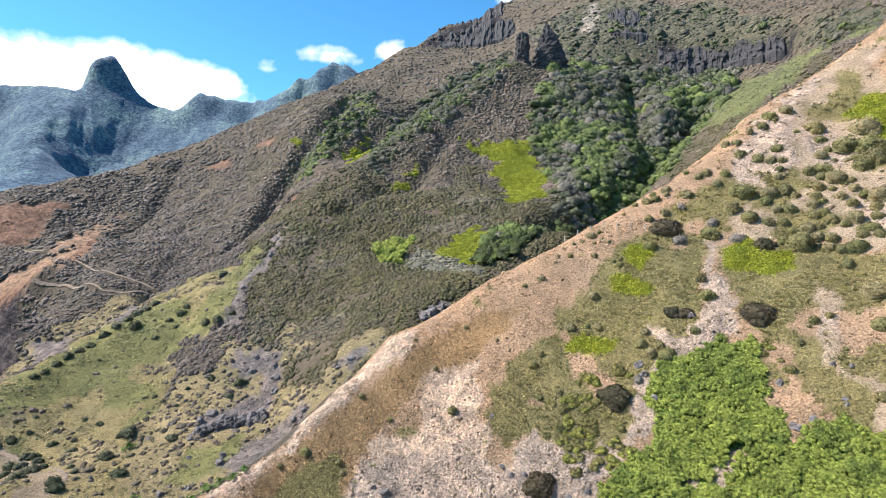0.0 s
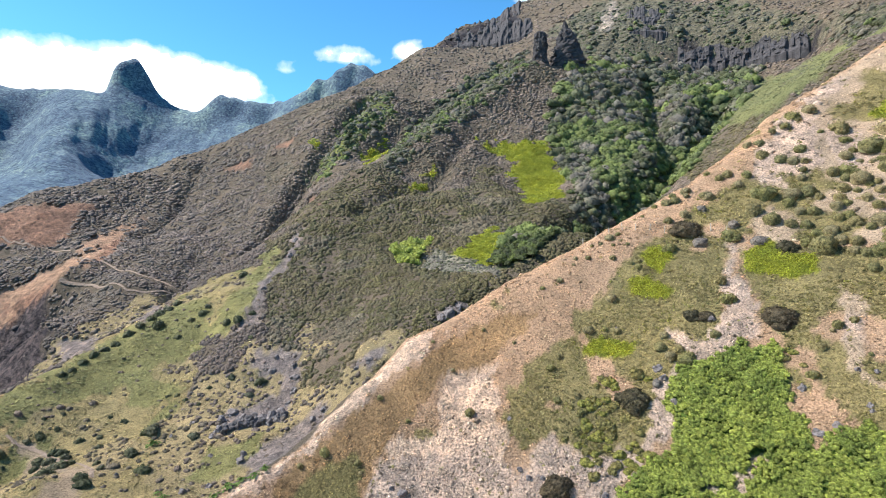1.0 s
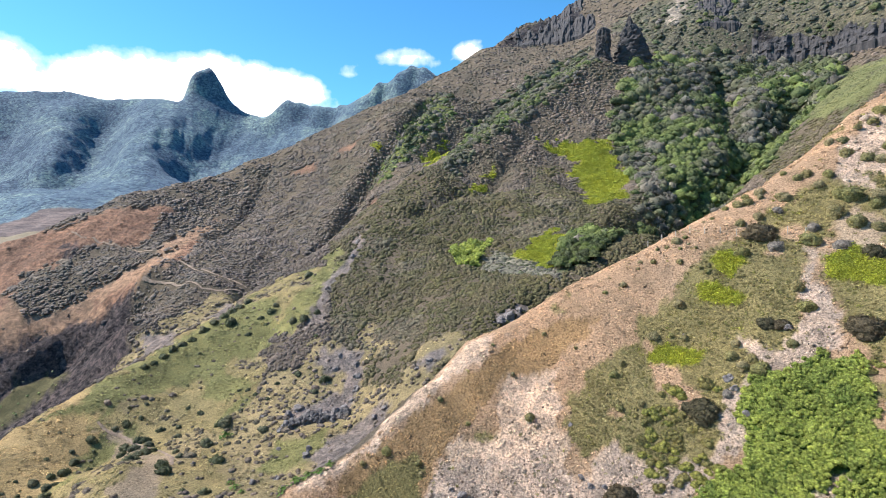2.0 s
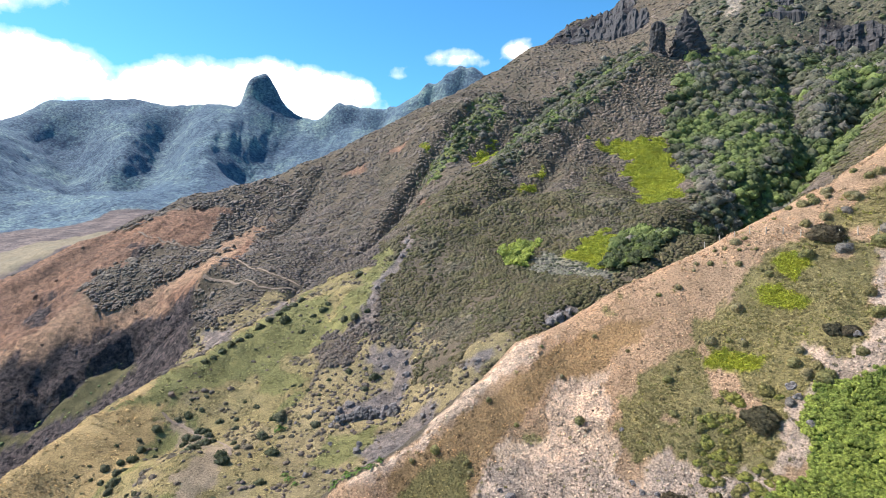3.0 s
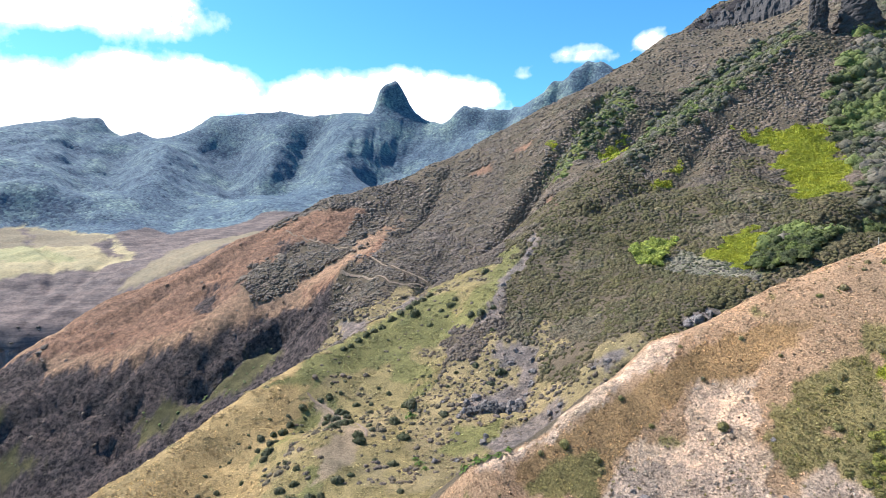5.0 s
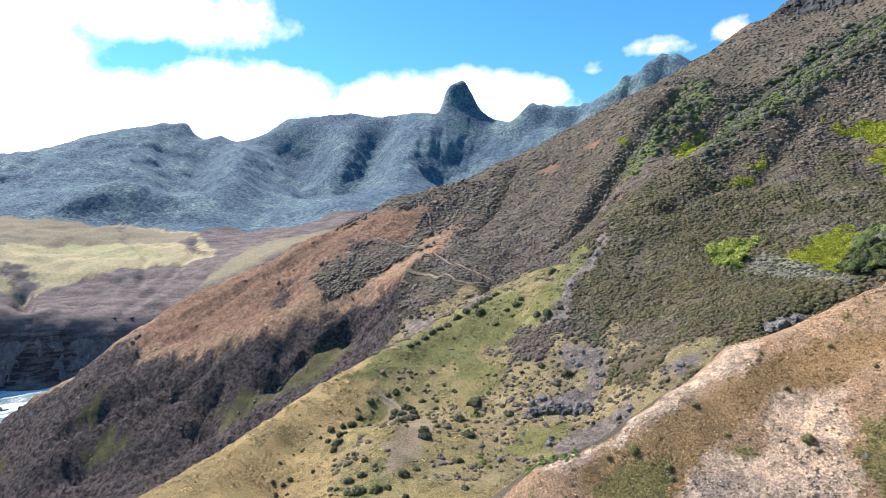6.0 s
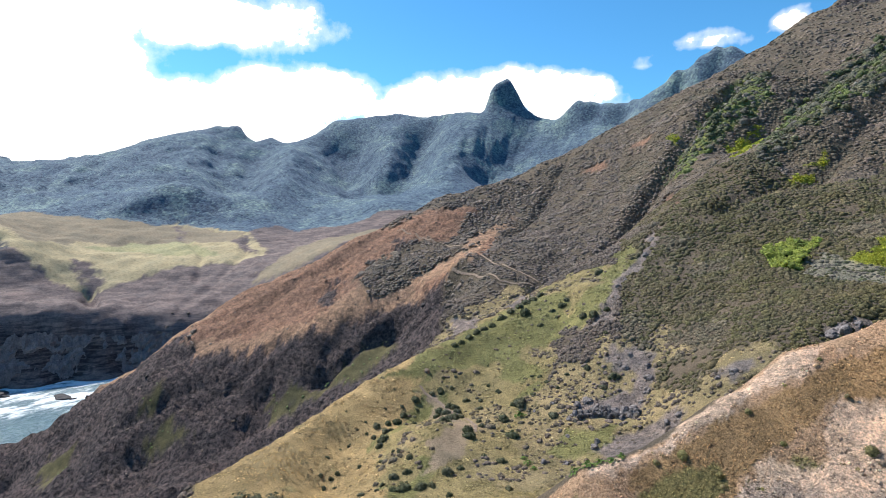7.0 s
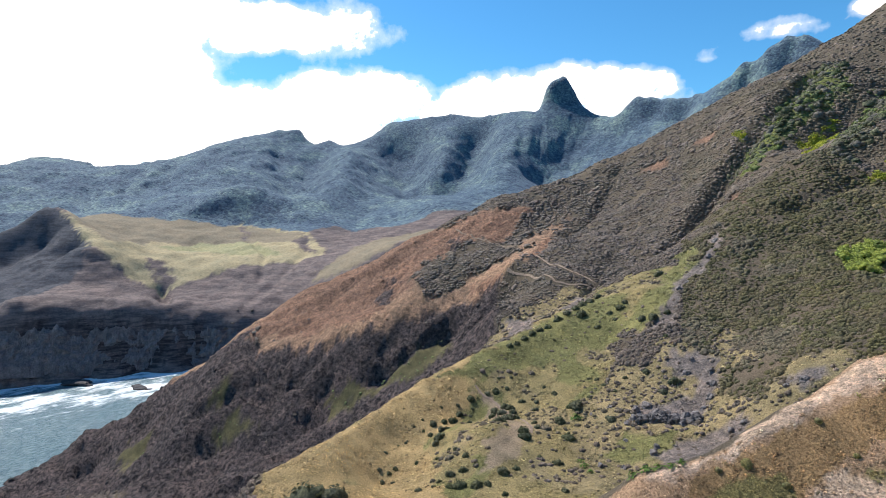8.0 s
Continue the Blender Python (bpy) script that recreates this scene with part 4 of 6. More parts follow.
def land_height(x, y, cover=None, hard=None):
    """The land with its relief; rocky covers are gullied, the rest rolls softly."""
    r = np.hypot(x, y)
    cover = covers(x, y) if cover is None else cover
    hard = HARDNESS[cover] if hard is None else hard
    z = base_height(x, y)
    near = np.clip(r / 250, 0.35, 1)
    z = z + near * (fbm(x, y, 38, 3, 3) * 2.2 + fbm(x, y, 7, 3, 7) * 0.42)
    mid = np.clip((r - 240) / 90, 0, 1) * np.clip((880 - r) / 100, 0, 1) * (1 - np.minimum(hard, 1))
    z = z + mid * ((ridged(x * 0.8 + y * 0.3, y, 52, 3, 89) - 0.6) * 3.0)
    # rock ribs run down the fall line, cut by beds that dip to the sea
    u, v = (x - y) * 0.707, (x + y) * 0.707
    rib = (ridged(u + fbm(x, y, 40, 2, 5) * 7, v * 0.24, 26, 4, 11) - 0.62) * 1.25
    ridge_way, ridge_off = -0.56 * x - 0.83 * y, 0.83 * x - 0.56 * y
    bed = ridged(ridge_way * 0.16, ridge_off + fbm(x, y, 60, 2, 15) * 7, 24, 4, 19) - 0.6
    z = z + hard * (rib * np.clip(r / 130, 1.0, 4) + bed * np.clip(r / 58, 0.5, 7) + (ridged(x, y, 9, 4, 17) - 0.6) * 1.3 * near + (ridged(u, v * 0.6, 12, 3, 37) - 0.6) * np.clip(r / 110, 0, 4))
    far = np.clip((r - 1400) / 500, 0, 1)
    z = z + np.clip((r - 950) / 200, 0, 1) * (1 - far) * fbm(x, y, 110, 4, 27) * 7
    # level benches around the bay
    bay = np.clip((r - 620) / 80, 0, 1) * np.clip((1350 - r) / 100, 0, 1)
    z = z + bay * (0.15 + np.minimum(hard, 0.5)) * 2.6 * np.sin((z + fbm(x, y, 70, 3, 87) * 9) * (6.28 / 17))
    # rain-cut channels in the bare rock
    channel = np.abs(value_noise(u / 34 + fbm(x, y, 30, 2, 81) * 0.35, v / 120, 83))
    z = z - np.minimum(hard, 0.8) * np.exp(-(channel / 0.06) ** 2) * np.clip(r / 150, 0, 4)
    # spurs and gullies run down the far mountains
    i = np.where(r > 1400)[0]
    if len(i):
        fx, fy, fr = x[i], y[i], r[i]
        crest = np.clip(line_distance(fx, fy, [p[:2] for p in LINES["far_ridge"] + LINES["peak"] + LINES["saddle"]]) / 260, 0.07, 1)
        across = np.arctan2(fx, fy) * 2200 + fbm(fx, fy, 330, 3, 85) * 90
        spurs = (ridged(across, fr * 0.16, 200, 5, 23) - 0.66) * 24
        z[i] += far[i] * (crest * spurs + (0.35 + 0.65 * crest) * (fbm(fx, fy, 60, 3, 29) * 5 + fbm(fx, fy, 24, 2, 31) * 3.5))
    return z


def grid_mesh(name, verts, rows, cols, closed):
    i = np.arange(rows - 1)[:, None] * cols + np.arange(cols if closed else cols - 1)[None, :]
    j = np.arange(rows - 1)[:, None] * cols + (np.arange(cols if closed else cols - 1)[None, :] + 1) % cols
    quads = np.stack([i, j, j + cols, i + cols], -1).reshape(-1, 4)
    me = bpy.data.meshes.new(name)
    me.vertices.add(len(verts))
    me.vertices.foreach_set("co", verts.astype(np.float32).ravel())
    me.loops.add(quads.size)
    me.loops.foreach_set("vertex_index", quads.astype(np.int32).ravel())
    me.polygons.add(len(quads))
    me.polygons.foreach_set("loop_start", np.arange(0, quads.size, 4, dtype=np.int32))
    me.polygons.foreach_set("use_smooth", np.ones(len(quads), bool))
    me.update(calc_edges=True)
    return me


def colour_layer(me, name, rgb):
    at = me.color_attributes.new(name, "FLOAT_COLOR", "POINT")
    at.data.foreach_set("color", np.concatenate([rgb, np.ones((len(rgb), 1))], 1).astype(np.float32).ravel())


PEAK_AZ = math.degrees(math.atan2(*LINES["peak"][4][:2]))


def build_ground():
    az = np.radians(np.concatenate([np.arange(-88, PEAK_AZ - 3, 0.24), np.arange(PEAK_AZ - 3, PEAK_AZ + 3, 0.11), np.arange(PEAK_AZ + 3, 46, 0.24), np.arange(46, 272, 2.0)]))
    lr = np.concatenate([np.arange(math.log(0.05), math.log(62), 0.08), np.arange(math.log(62), math.log(900), 0.0074), np.arange(math.log(900), math.log(1300), 0.006), np.arange(math.log(1300), math.log(2750), 0.0062), np.arange(math.log(2750), math.log(4800), 0.05)])
    A, R = np.meshgrid(az, np.exp(lr))
    x, y = (np.sin(A) * R).ravel(), (np.cos(A) * R).ravel()
    r = np.hypot(x, y)
    # edges between covers are scattered over a metre or two
    g = np.random.default_rng(3)
    cover = covers(x, y)
    shift = [cover] + [covers(x + g.normal(0, 0.5, len(x)) * np.clip(r * 0.006, 0.6, 3.5), y + g.normal(0, 0.5, len(x)) * np.clip(r * 0.006, 0.6, 3.5)) for _ in range(2)]
    hard = sum(HARDNESS[c] for c in shift).reshape(A.shape) / 3
    for _ in range(3):
        hard[1:-1, 1:-1] = (hard[1:-1, 1:-1] * 2 + hard[:-2, 1:-1] + hard[2:, 1:-1] + hard[1:-1, :-2] + hard[1:-1, 2:]) / 6
    hard = hard.ravel()
    z = land_height(x, y, cover, hard)
    me = grid_mesh("ground", np.stack([x, y, z], 1), len(lr), len(az), True)
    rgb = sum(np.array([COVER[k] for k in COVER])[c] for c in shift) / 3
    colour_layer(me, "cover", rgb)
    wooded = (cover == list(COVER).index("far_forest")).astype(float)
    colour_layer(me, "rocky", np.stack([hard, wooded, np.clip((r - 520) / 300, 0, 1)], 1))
    me.materials.append(GROUND)
    return tagged(new("ground", me), "steep volcanic hillsides of dry grass, bare soil and scrub", "ground", kind="structure")


ground = build_ground()


def build_sea():
    az = np.radians(np.concatenate([np.arange(-190, -95, 5.0), np.arange(-95, -40, 0.7), np.arange(-40, 172, 6.0)]))
    lr = np.concatenate([np.linspace(math.log(150), math.log(1000), 120), np.linspace(math.log(1010), math.log(4900), 12)])
    A, R = np.meshgrid(az, np.exp(lr))
    x, y = (np.sin(A) * R).ravel(), (np.cos(A) * R).ravel()
    z = SEA + fbm(x, y, 25, 3, 61) * 0.5
    me = grid_mesh("sea", np.stack([x, y, z], 1), len(lr), len(az), False)
    depth = z - base_height(x, y)
    shore = np.clip((np.hypot(x, y) - 640) / 120, 0, 1)
    surf = shore * np.clip(0.2 - depth * 0.012, 0, 0.2) + fbm(x, y, 90, 3, 71) * 0.09 - 0.04 + 0.12 * shore
    colour_layer(me, "surf", np.repeat(surf[:, None], 3, 1))
    me.materials.append(SEA_MAT)
    return tagged(new("water", me), "rough blue-green sea with white breaking surf", "sea", kind="structure")


water = build_sea()

# ---- clouds: one far curved sheet, azimuth and height in degrees, half-width, half-height, thickness ----
CLOUDS = [
    (-36.5, 13.2, 6.2, 3.3, 0.62), (-30.8, 14.5, 3.4, 2.5, 0.62), (-26.3, 13.9, 3.1, 2.4, 0.62), (-21.9, 13.6, 2.7, 1.9, 0.60), (-19.4, 11.7, 1.7, 1.8, 0.30),
    (-11.5, 17.0, 3.5, 1.1, 0.52), (-5.5, 17.6, 2.0, 1.1, 0.60), (6.4, 22.2, 1.6, 0.7, 0.55), (-17.8, 15.6, 1.4, 0.6, 0.35), (-49.3, 13.3, 6.2, 3.1, 0.70),
    (-68.9, 10.2, 18.5, 4.3, 0.80), (-39.6, 12.6, 5.1, 3.0, 0.65), (-30.9, 14.0, 5.1, 2.8, 0.68), (-24.5, 13.6, 5.1, 2.4, 0.65), (-53.5, 19.8, 5.1, 3.0, 0.50),
    (-65.4, 19.0, 18.5, 3.0, 0.72), (-73.3, 13.6, 9.6, 6.5, 0.85), (-10.5, 16.7, 3.4, 0.9, 0.42), (-26.2, 12.1, 3.9, 1.8, 0.62), (-21.7, 12.6, 2.2, 1.1, 0.40),
    (-36.1, 12.1, 3.9, 2.1, 0.65), (-43.1, 11.7, 3.9, 1.8, 0.62), (-5.2, 17.7, 1.4, 0.6, 0.55), (-51.5, 12.8, 6.7, 3.5, 0.68), (-83.8, 12.8, 12.9, 11.2, 0.90),
    (-91.0, 9.9, 22.5, 17.7, 0.90), (-54.8, 13.4, 7.3, 2.7, 0.68), (-72.2, 8.8, 11.2, 4.1, 0.75), (-54.0, 9.0, 7.5, 3.2, 0.75), (-62.0, 9.0, 8.0, 3.2, 0.75)]


def build_clouds():
    az = np.arange(-130, 62, 0.8)
    el = np.arange(-2, 38, 0.6)
    A, E = np.meshgrid(az, el)
    d = 4750
    x, y, z = np.sin(np.radians(A)) * np.cos(np.radians(E)) * d, np.cos(np.radians(A)) * np.cos(np.radians(E)) * d, np.sin(np.radians(E)) * d + 200
    me = grid_mesh("clouds", np.stack([x.ravel(), y.ravel(), z.ravel()], 1), len(el), len(az), False)
    c = np.zeros(A.shape)
    for a, e, wa, we, k in CLOUDS:
        c = np.maximum(c, k * np.clip(1.25 - ((A - a) / wa) ** 2 - ((E - e) / we) ** 2, 0, 1))
    colour_layer(me, "cover", np.repeat(c.ravel()[:, None], 3, 1))
    me.materials.append(CLOUD)
    ob = tagged(new("backdrop", me), "white sunlit cumulus banks behind the mountains", "clouds", kind="structure")
    ob.visible_shadow = False
    return ob


backdrop = build_clouds()

# ---- where the plants and stones stand: x, y, half-width in metres ----
SPUR_BUSHES_A = [
    (82.0, 147.2, 1.24), (78.1, 146.5, 1.92), (75.7, 147.2, 1.56), (63.7, 143.8, 1.15), (67.4, 140.3, 1.63), (65.2, 140.0, 1.45), (56.6, 139.3, 1.72), (53.7, 140.9, 0.94),
    (53.2, 137.5, 1.38), (50.9, 138.0, 1.23), (60.4, 135.4, 1.85), (60.0, 123.3, 2.57), (67.3, 128.2, 2.56), (69.4, 123.8, 2.36), (68.0, 136.2, 1.59), (71.1, 138.4, 1.63),
    (77.2, 143.1, 2.05), (79.8, 139.3, 2.02), (81.9, 137.5, 2.01), (84.7, 139.9, 2.06), (83.5, 135.9, 1.34), (82.1, 133.9, 1.15), (80.7, 132.2, 1.29), (89.4, 151.0, 2.41),
    (90.0, 149.5, 1.11), (86.0, 148.3, 1.81), (93.8, 151.1, 2.26), (91.6, 142.7, 1.07), (96.6, 143.2, 3.27), (94.8, 135.7, 1.39),
]
SPUR_BUSHES_B = [
    (92.2, 134.3, 2.05), (95.2, 139.3, 1.77), (93.8, 131.8, 1.02), (97.8, 133.3, 3.81), (104.6, 136.6, 4.70), (100.7, 130.7, 4.15), (99.0, 125.9, 3.69), (95.9, 125.6, 2.64),
    (95.7, 130.0, 1.35), (96.8, 129.0, 1.35), (86.1, 126.0, 1.75), (88.0, 124.1, 1.11), (88.0, 121.3, 1.56), (90.6, 124.3, 1.12), (92.1, 123.9, 1.29), (88.4, 118.4, 1.54),
    (91.3, 121.7, 1.59), (91.7, 119.2, 1.41), (91.6, 115.9, 1.69), (90.0, 113.5, 1.66), (93.3, 117.5, 2.81), (82.9, 119.2, 1.81), (82.9, 117.0, 2.09), (81.0, 119.3, 1.50),
    (82.4, 122.3, 1.84), (84.4, 122.2, 1.24), (84.2, 124.2, 1.72), (78.0, 123.1, 1.82), (75.7, 124.4, 1.67), (75.2, 127.6, 1.85),
]
SPUR_BUSHES_C = [
    (81.2, 126.4, 1.31), (80.0, 128.6, 2.21), (76.9, 129.3, 2.51), (72.0, 131.5, 3.44), (72.1, 121.7, 1.77), (74.9, 120.6, 1.62), (78.0, 117.0, 2.05), (75.4, 117.9, 1.46),
    (80.1, 116.5, 1.32), (74.3, 113.7, 3.39), (77.9, 113.9, 1.72), (72.2, 116.1, 1.71), (79.7, 112.1, 1.86), (79.4, 108.7, 1.68), (78.3, 110.4, 1.41), (81.8, 107.7, 2.53),
    (84.4, 109.7, 1.44), (84.0, 114.3, 1.33), (86.4, 114.7, 2.39), (86.9, 111.2, 2.64), (87.2, 109.9, 1.17), (86.3, 108.1, 1.44), (90.2, 126.2, 2.91), (89.3, 129.5, 2.63),
    (86.6, 130.3, 1.96), (88.2, 127.9, 1.62), (26.1, 111.2, 1.52), (29.3, 110.8, 0.85), (31.6, 109.8, 1.01), (37.9, 104.0, 1.48),
]
SPUR_BUSHES_D = [
    (38.9, 101.6, 1.46), (41.1, 100.1, 2.26), (41.0, 102.5, 1.15), (47.9, 103.3, 1.34), (39.4, 106.0, 1.17), (58.1, 90.6, 1.28), (61.7, 94.1, 1.00), (66.0, 96.7, 1.20),
    (64.7, 96.2, 0.68), (67.1, 90.4, 0.60), (66.5, 81.8, 1.26), (73.9, 91.5, 2.07), (35.4, 130.4, 1.60), (37.3, 130.9, 0.81), (34.7, 125.0, 0.98), (29.4, 126.3, 0.90),
    (26.7, 127.1, 0.72), (39.2, 121.3, 1.01), (39.8, 122.4, 0.71), (38.2, 122.4, 0.64), (53.3, 132.2, 1.55), (53.6, 140.2, 1.19), (51.3, 137.3, 1.74), (53.2, 137.3, 1.60),
    (56.0, 137.5, 1.03), (46.9, 123.6, 1.96), (49.4, 131.2, 1.39), (44.6, 135.4, 0.71), (98.9, 289.3, 3.03), (48.3, 138.0, 1.01),
]
SPUR_BUSHES_E = [
    (59.7, 136.1, 1.77), (38.6, 127.1, 0.58), (37.5, 128.6, 0.53), (35.5, 127.9, 0.63), (33.1, 129.3, 0.74), (31.0, 129.6, 0.63), (25.9, 125.5, 0.56), (17.4, 104.0, 1.16),
    (19.1, 106.2, 0.92), (26.1, 111.3, 1.38), (32.2, 116.8, 1.59), (17.5, 98.2, 0.99), (21.2, 98.8, 0.87), (1.6, 97.0, 1.21), (-1.5, 103.3, 0.51), (-22.5, 88.2, 1.16),
    (-26.0, 85.8, 0.69), (-16.9, 87.7, 0.81), (-16.2, 86.3, 0.57), (-9.3, 94.9, 0.60), (4.8, 112.0, 0.68), (-5.5, 108.1, 0.52), (22.2, 122.0, 1.03), (18.2, 120.6, 0.73),
    (10.9, 109.4, 0.53), (-14.6, 97.3, 0.73), (58.2, 90.7, 0.92), (52.8, 109.3, 1.89), (53.4, 113.6, 1.64), (78.0, 105.3, 1.56),
]
SPUR_BUSHES_F = [
    (77.7, 97.9, 2.98), (65.8, 96.7, 1.12), (68.7, 96.5, 0.99),
]
SPUR_BUSHES = SPUR_BUSHES_A + SPUR_BUSHES_B + SPUR_BUSHES_C + SPUR_BUSHES_D + SPUR_BUSHES_E + SPUR_BUSHES_F
DARK_BUSHES = [
    (52.2, 127.6, 3.91), (68.6, 116.3, 2.37), (58.9, 102.0, 3.56), (30.3, 96.6, 3.16), (15.4, 85.6, 2.9), (45.6, 108.2, 1.84), (47.9, 107.1, 1.84),
]
GREY_BUSHES = [
    (53.5, 123.4, 2.08), (57.6, 132.8, 1.34), (64.5, 119.8, 2.11), (62.0, 125.8, 1.74), (35.4, 98.1, 1.22),
]
LOW_BUSHES = [
    (28.8, 100.0, 3.33), (25.8, 96.8, 2.70), (22.5, 95.4, 2.45), (27.0, 92.0, 3.14), (24.7, 88.7, 2.76), (28.3, 89.8, 2.59), (20.9, 92.6, 2.08), (56.6, 95.4, 2.10),
]
MEADOW_BUSHES_A = [
    (-103.3, 142.8, 1.52), (-96.3, 140.5, 1.39), (-86.1, 119.6, 2.87), (-106.4, 137.8, 1.89), (-102.1, 135.8, 1.85), (-98.4, 132.9, 1.62), (-98.0, 123.2, 2.59), (-105.5, 134.4, 2.32),
    (-107.6, 132.1, 1.86), (-100.5, 123.6, 1.57), (-96.0, 151.7, 1.06), (-101.3, 153.2, 0.98), (-73.5, 116.4, 1.75), (-72.4, 144.2, 2.21), (-77.6, 129.1, 2.92), (-85.2, 136.4, 2.64),
    (-85.6, 148.0, 2.31), (-86.9, 145.9, 2.07), (-102.1, 100.7, 0.89), (-94.3, 85.8, 1.29), (-86.0, 92.0, 2.90), (-82.6, 94.2, 2.16), (-92.3, 95.0, 1.89), (-88.2, 90.5, 1.82),
    (-90.1, 97.8, 1.51), (-81.3, 102.9, 2.24), (-79.7, 106.6, 1.51), (-93.4, 102.6, 1.37), (-99.1, 104.7, 1.13), (-112.3, 115.5, 1.33),
]
MEADOW_BUSHES_B = [
    (-110.1, 110.2, 2.15), (-116.9, 114.3, 1.79), (-114.1, 120.1, 2.26), (-115.6, 125.0, 1.85), (-108.8, 107.1, 1.70), (-115.3, 117.6, 1.62), (-113.8, 109.9, 1.31), (-112.9, 113.8, 1.76),
    (-117.2, 110.4, 0.88), (-119.3, 104.9, 0.70), (-120.8, 109.9, 0.63), (-112.1, 94.1, 1.24), (-118.9, 96.5, 0.85), (-114.5, 90.3, 1.03), (-112.2, 91.8, 1.03), (-111.6, 88.8, 1.01),
    (-108.9, 90.2, 0.81), (-108.2, 98.7, 1.03), (-118.0, 134.0, 1.92), (-115.5, 139.9, 1.46), (-114.1, 142.6, 1.47), (-111.3, 145.2, 1.23), (-113.3, 150.4, 1.00), (-116.4, 147.2, 1.00),
    (-99.4, 130.6, 2.69), (-103.6, 113.2, 0.93), (-110.6, 124.6, 1.14), (-92.5, 91.2, 0.93), (-91.9, 88.5, 0.81), (-74.7, 95.1, 1.23),
]
MEADOW_BUSHES_C = [
    (-81.0, 96.4, 1.45), (-63.9, 103.5, 1.41), (-78.1, 115.0, 1.17), (-90.1, 130.4, 1.31), (-87.3, 127.6, 1.45), (-84.4, 153.8, 1.23), (-86.7, 163.0, 1.18), (-89.6, 162.6, 0.99),
    (-78.1, 158.8, 1.14), (-77.7, 164.9, 1.07), (-113.8, 179.5, 0.89), (-82.9, 160.6, 1.26), (-62.4, 167.0, 2.38), (-64.0, 162.0, 1.87), (-72.3, 185.6, 1.56), (-72.2, 168.7, 1.76),
    (-118.8, 128.0, 1.13), (-120.7, 122.1, 0.93), (-120.5, 113.1, 0.63), (-125.2, 131.0, 0.68), (-128.0, 112.0, 0.55), (-101.3, 104.8, 0.73), (-119.3, 105.5, 0.53), (-120.7, 102.9, 0.61),
    (-115.6, 131.9, 0.85), (-114.0, 128.7, 0.84), (-123.4, 173.4, 2.47), (-122.9, 177.9, 2.27), (-122.1, 182.3, 2.30), (-121.1, 186.7, 2.57),
]
MEADOW_BUSHES_D = [
    (-119.8, 192.5, 2.61), (-118.8, 197.6, 2.65), (-117.3, 202.5, 2.93), (-117.4, 208.8, 3.25), (-116.2, 212.9, 3.28), (-123.7, 168.7, 1.99), (-124.5, 165.1, 1.75), (-116.2, 220.2, 3.11),
    (-111.9, 198.1, 3.57), (-102.3, 193.4, 1.61), (-99.3, 211.0, 1.94), (-99.8, 207.4, 2.88), (-102.0, 203.0, 1.66), (-85.9, 197.5, 2.48), (-98.4, 200.0, 1.40), (-81.8, 197.4, 2.68),
    (-93.8, 233.1, 3.12), (-79.0, 203.7, 2.28), (-109.1, 164.9, 0.84), (-85.5, 146.2, 3.13), (-88.0, 121.6, 2.49), (-104.5, 137.7, 1.88), (-100.4, 129.5, 2.34), (-113.5, 142.0, 1.96),
    (-108.8, 135.0, 2.08), (-99.2, 145.1, 1.33), (-96.9, 152.2, 1.36), (-108.7, 62.8, 7.09), (-105.3, 68.4, 4.64),
]
MEADOW_BUSHES = MEADOW_BUSHES_A + MEADOW_BUSHES_B + MEADOW_BUSHES_C + MEADOW_BUSHES_D
OUTCROP_A = [
    (-67.7, 151.1, 2.34), (-66.0, 154.4, 2.73), (-62.2, 151.8, 2.32), (-59.1, 151.3, 2.47), (-56.6, 152.3, 3.00), (-54.0, 153.0, 3.17), (-52.1, 155.0, 2.65), (-50.7, 158.9, 2.16),
    (-50.7, 163.3, 2.20), (-51.7, 167.8, 2.25), (-66.2, 145.9, 2.10), (-66.9, 143.3, 1.56), (-53.2, 147.9, 1.88), (-59.6, 125.0, 1.56), (-64.6, 122.5, 1.56), (-55.4, 135.9, 1.63),
    (-55.3, 133.3, 1.76), (-64.3, 136.6, 1.17), (-37.4, 146.7, 1.64), (-40.0, 144.9, 1.47), (-3.3, 169.7, 3.55), (-5.6, 168.8, 2.65), (-0.7, 173.9, 2.17), (-75.9, 150.0, 1.28),
    (-79.5, 145.5, 0.90), (-60.6, 177.1, 1.98), (-60.6, 171.7, 1.94), (-53.5, 172.4, 1.92), (-26.8, 156.9, 2.03), (-29.9, 156.0, 1.35),
]
OUTCROP_B = [
    (-82.6, 126.1, 0.84), (-76.5, 243.6, 2.37), (-77.4, 255.1, 2.75), (-78.1, 222.7, 2.20), (-79.4, 217.8, 1.92),
]
OUTCROP = OUTCROP_A + OUTCROP_B
STONES = [
    (11.0, 87.0, 0.45), (9.6, 88.2, 0.45), (14.7, 85.1, 0.59), (22.6, 84.0, 0.49), (19.4, 83.5, 0.59), (64.0, 88.9, 0.46), (66.1, 87.7, 0.41), (62.2, 83.8, 0.50),
    (62.0, 83.0, 0.39), (56.9, 83.0, 0.65), (54.2, 82.8, 0.75), (55.7, 89.7, 0.67), (48.6, 106.3, 0.73), (36.3, 100.7, 0.79), (36.6, 98.6, 0.67), (36.9, 94.1, 0.65),
    (8.6, 95.7, 0.37), (31.6, 110.4, 0.48), (13.3, 87.0, 0.40), (-9.2, 84.1, 0.68), (-11.0, 84.8, 0.49),
]
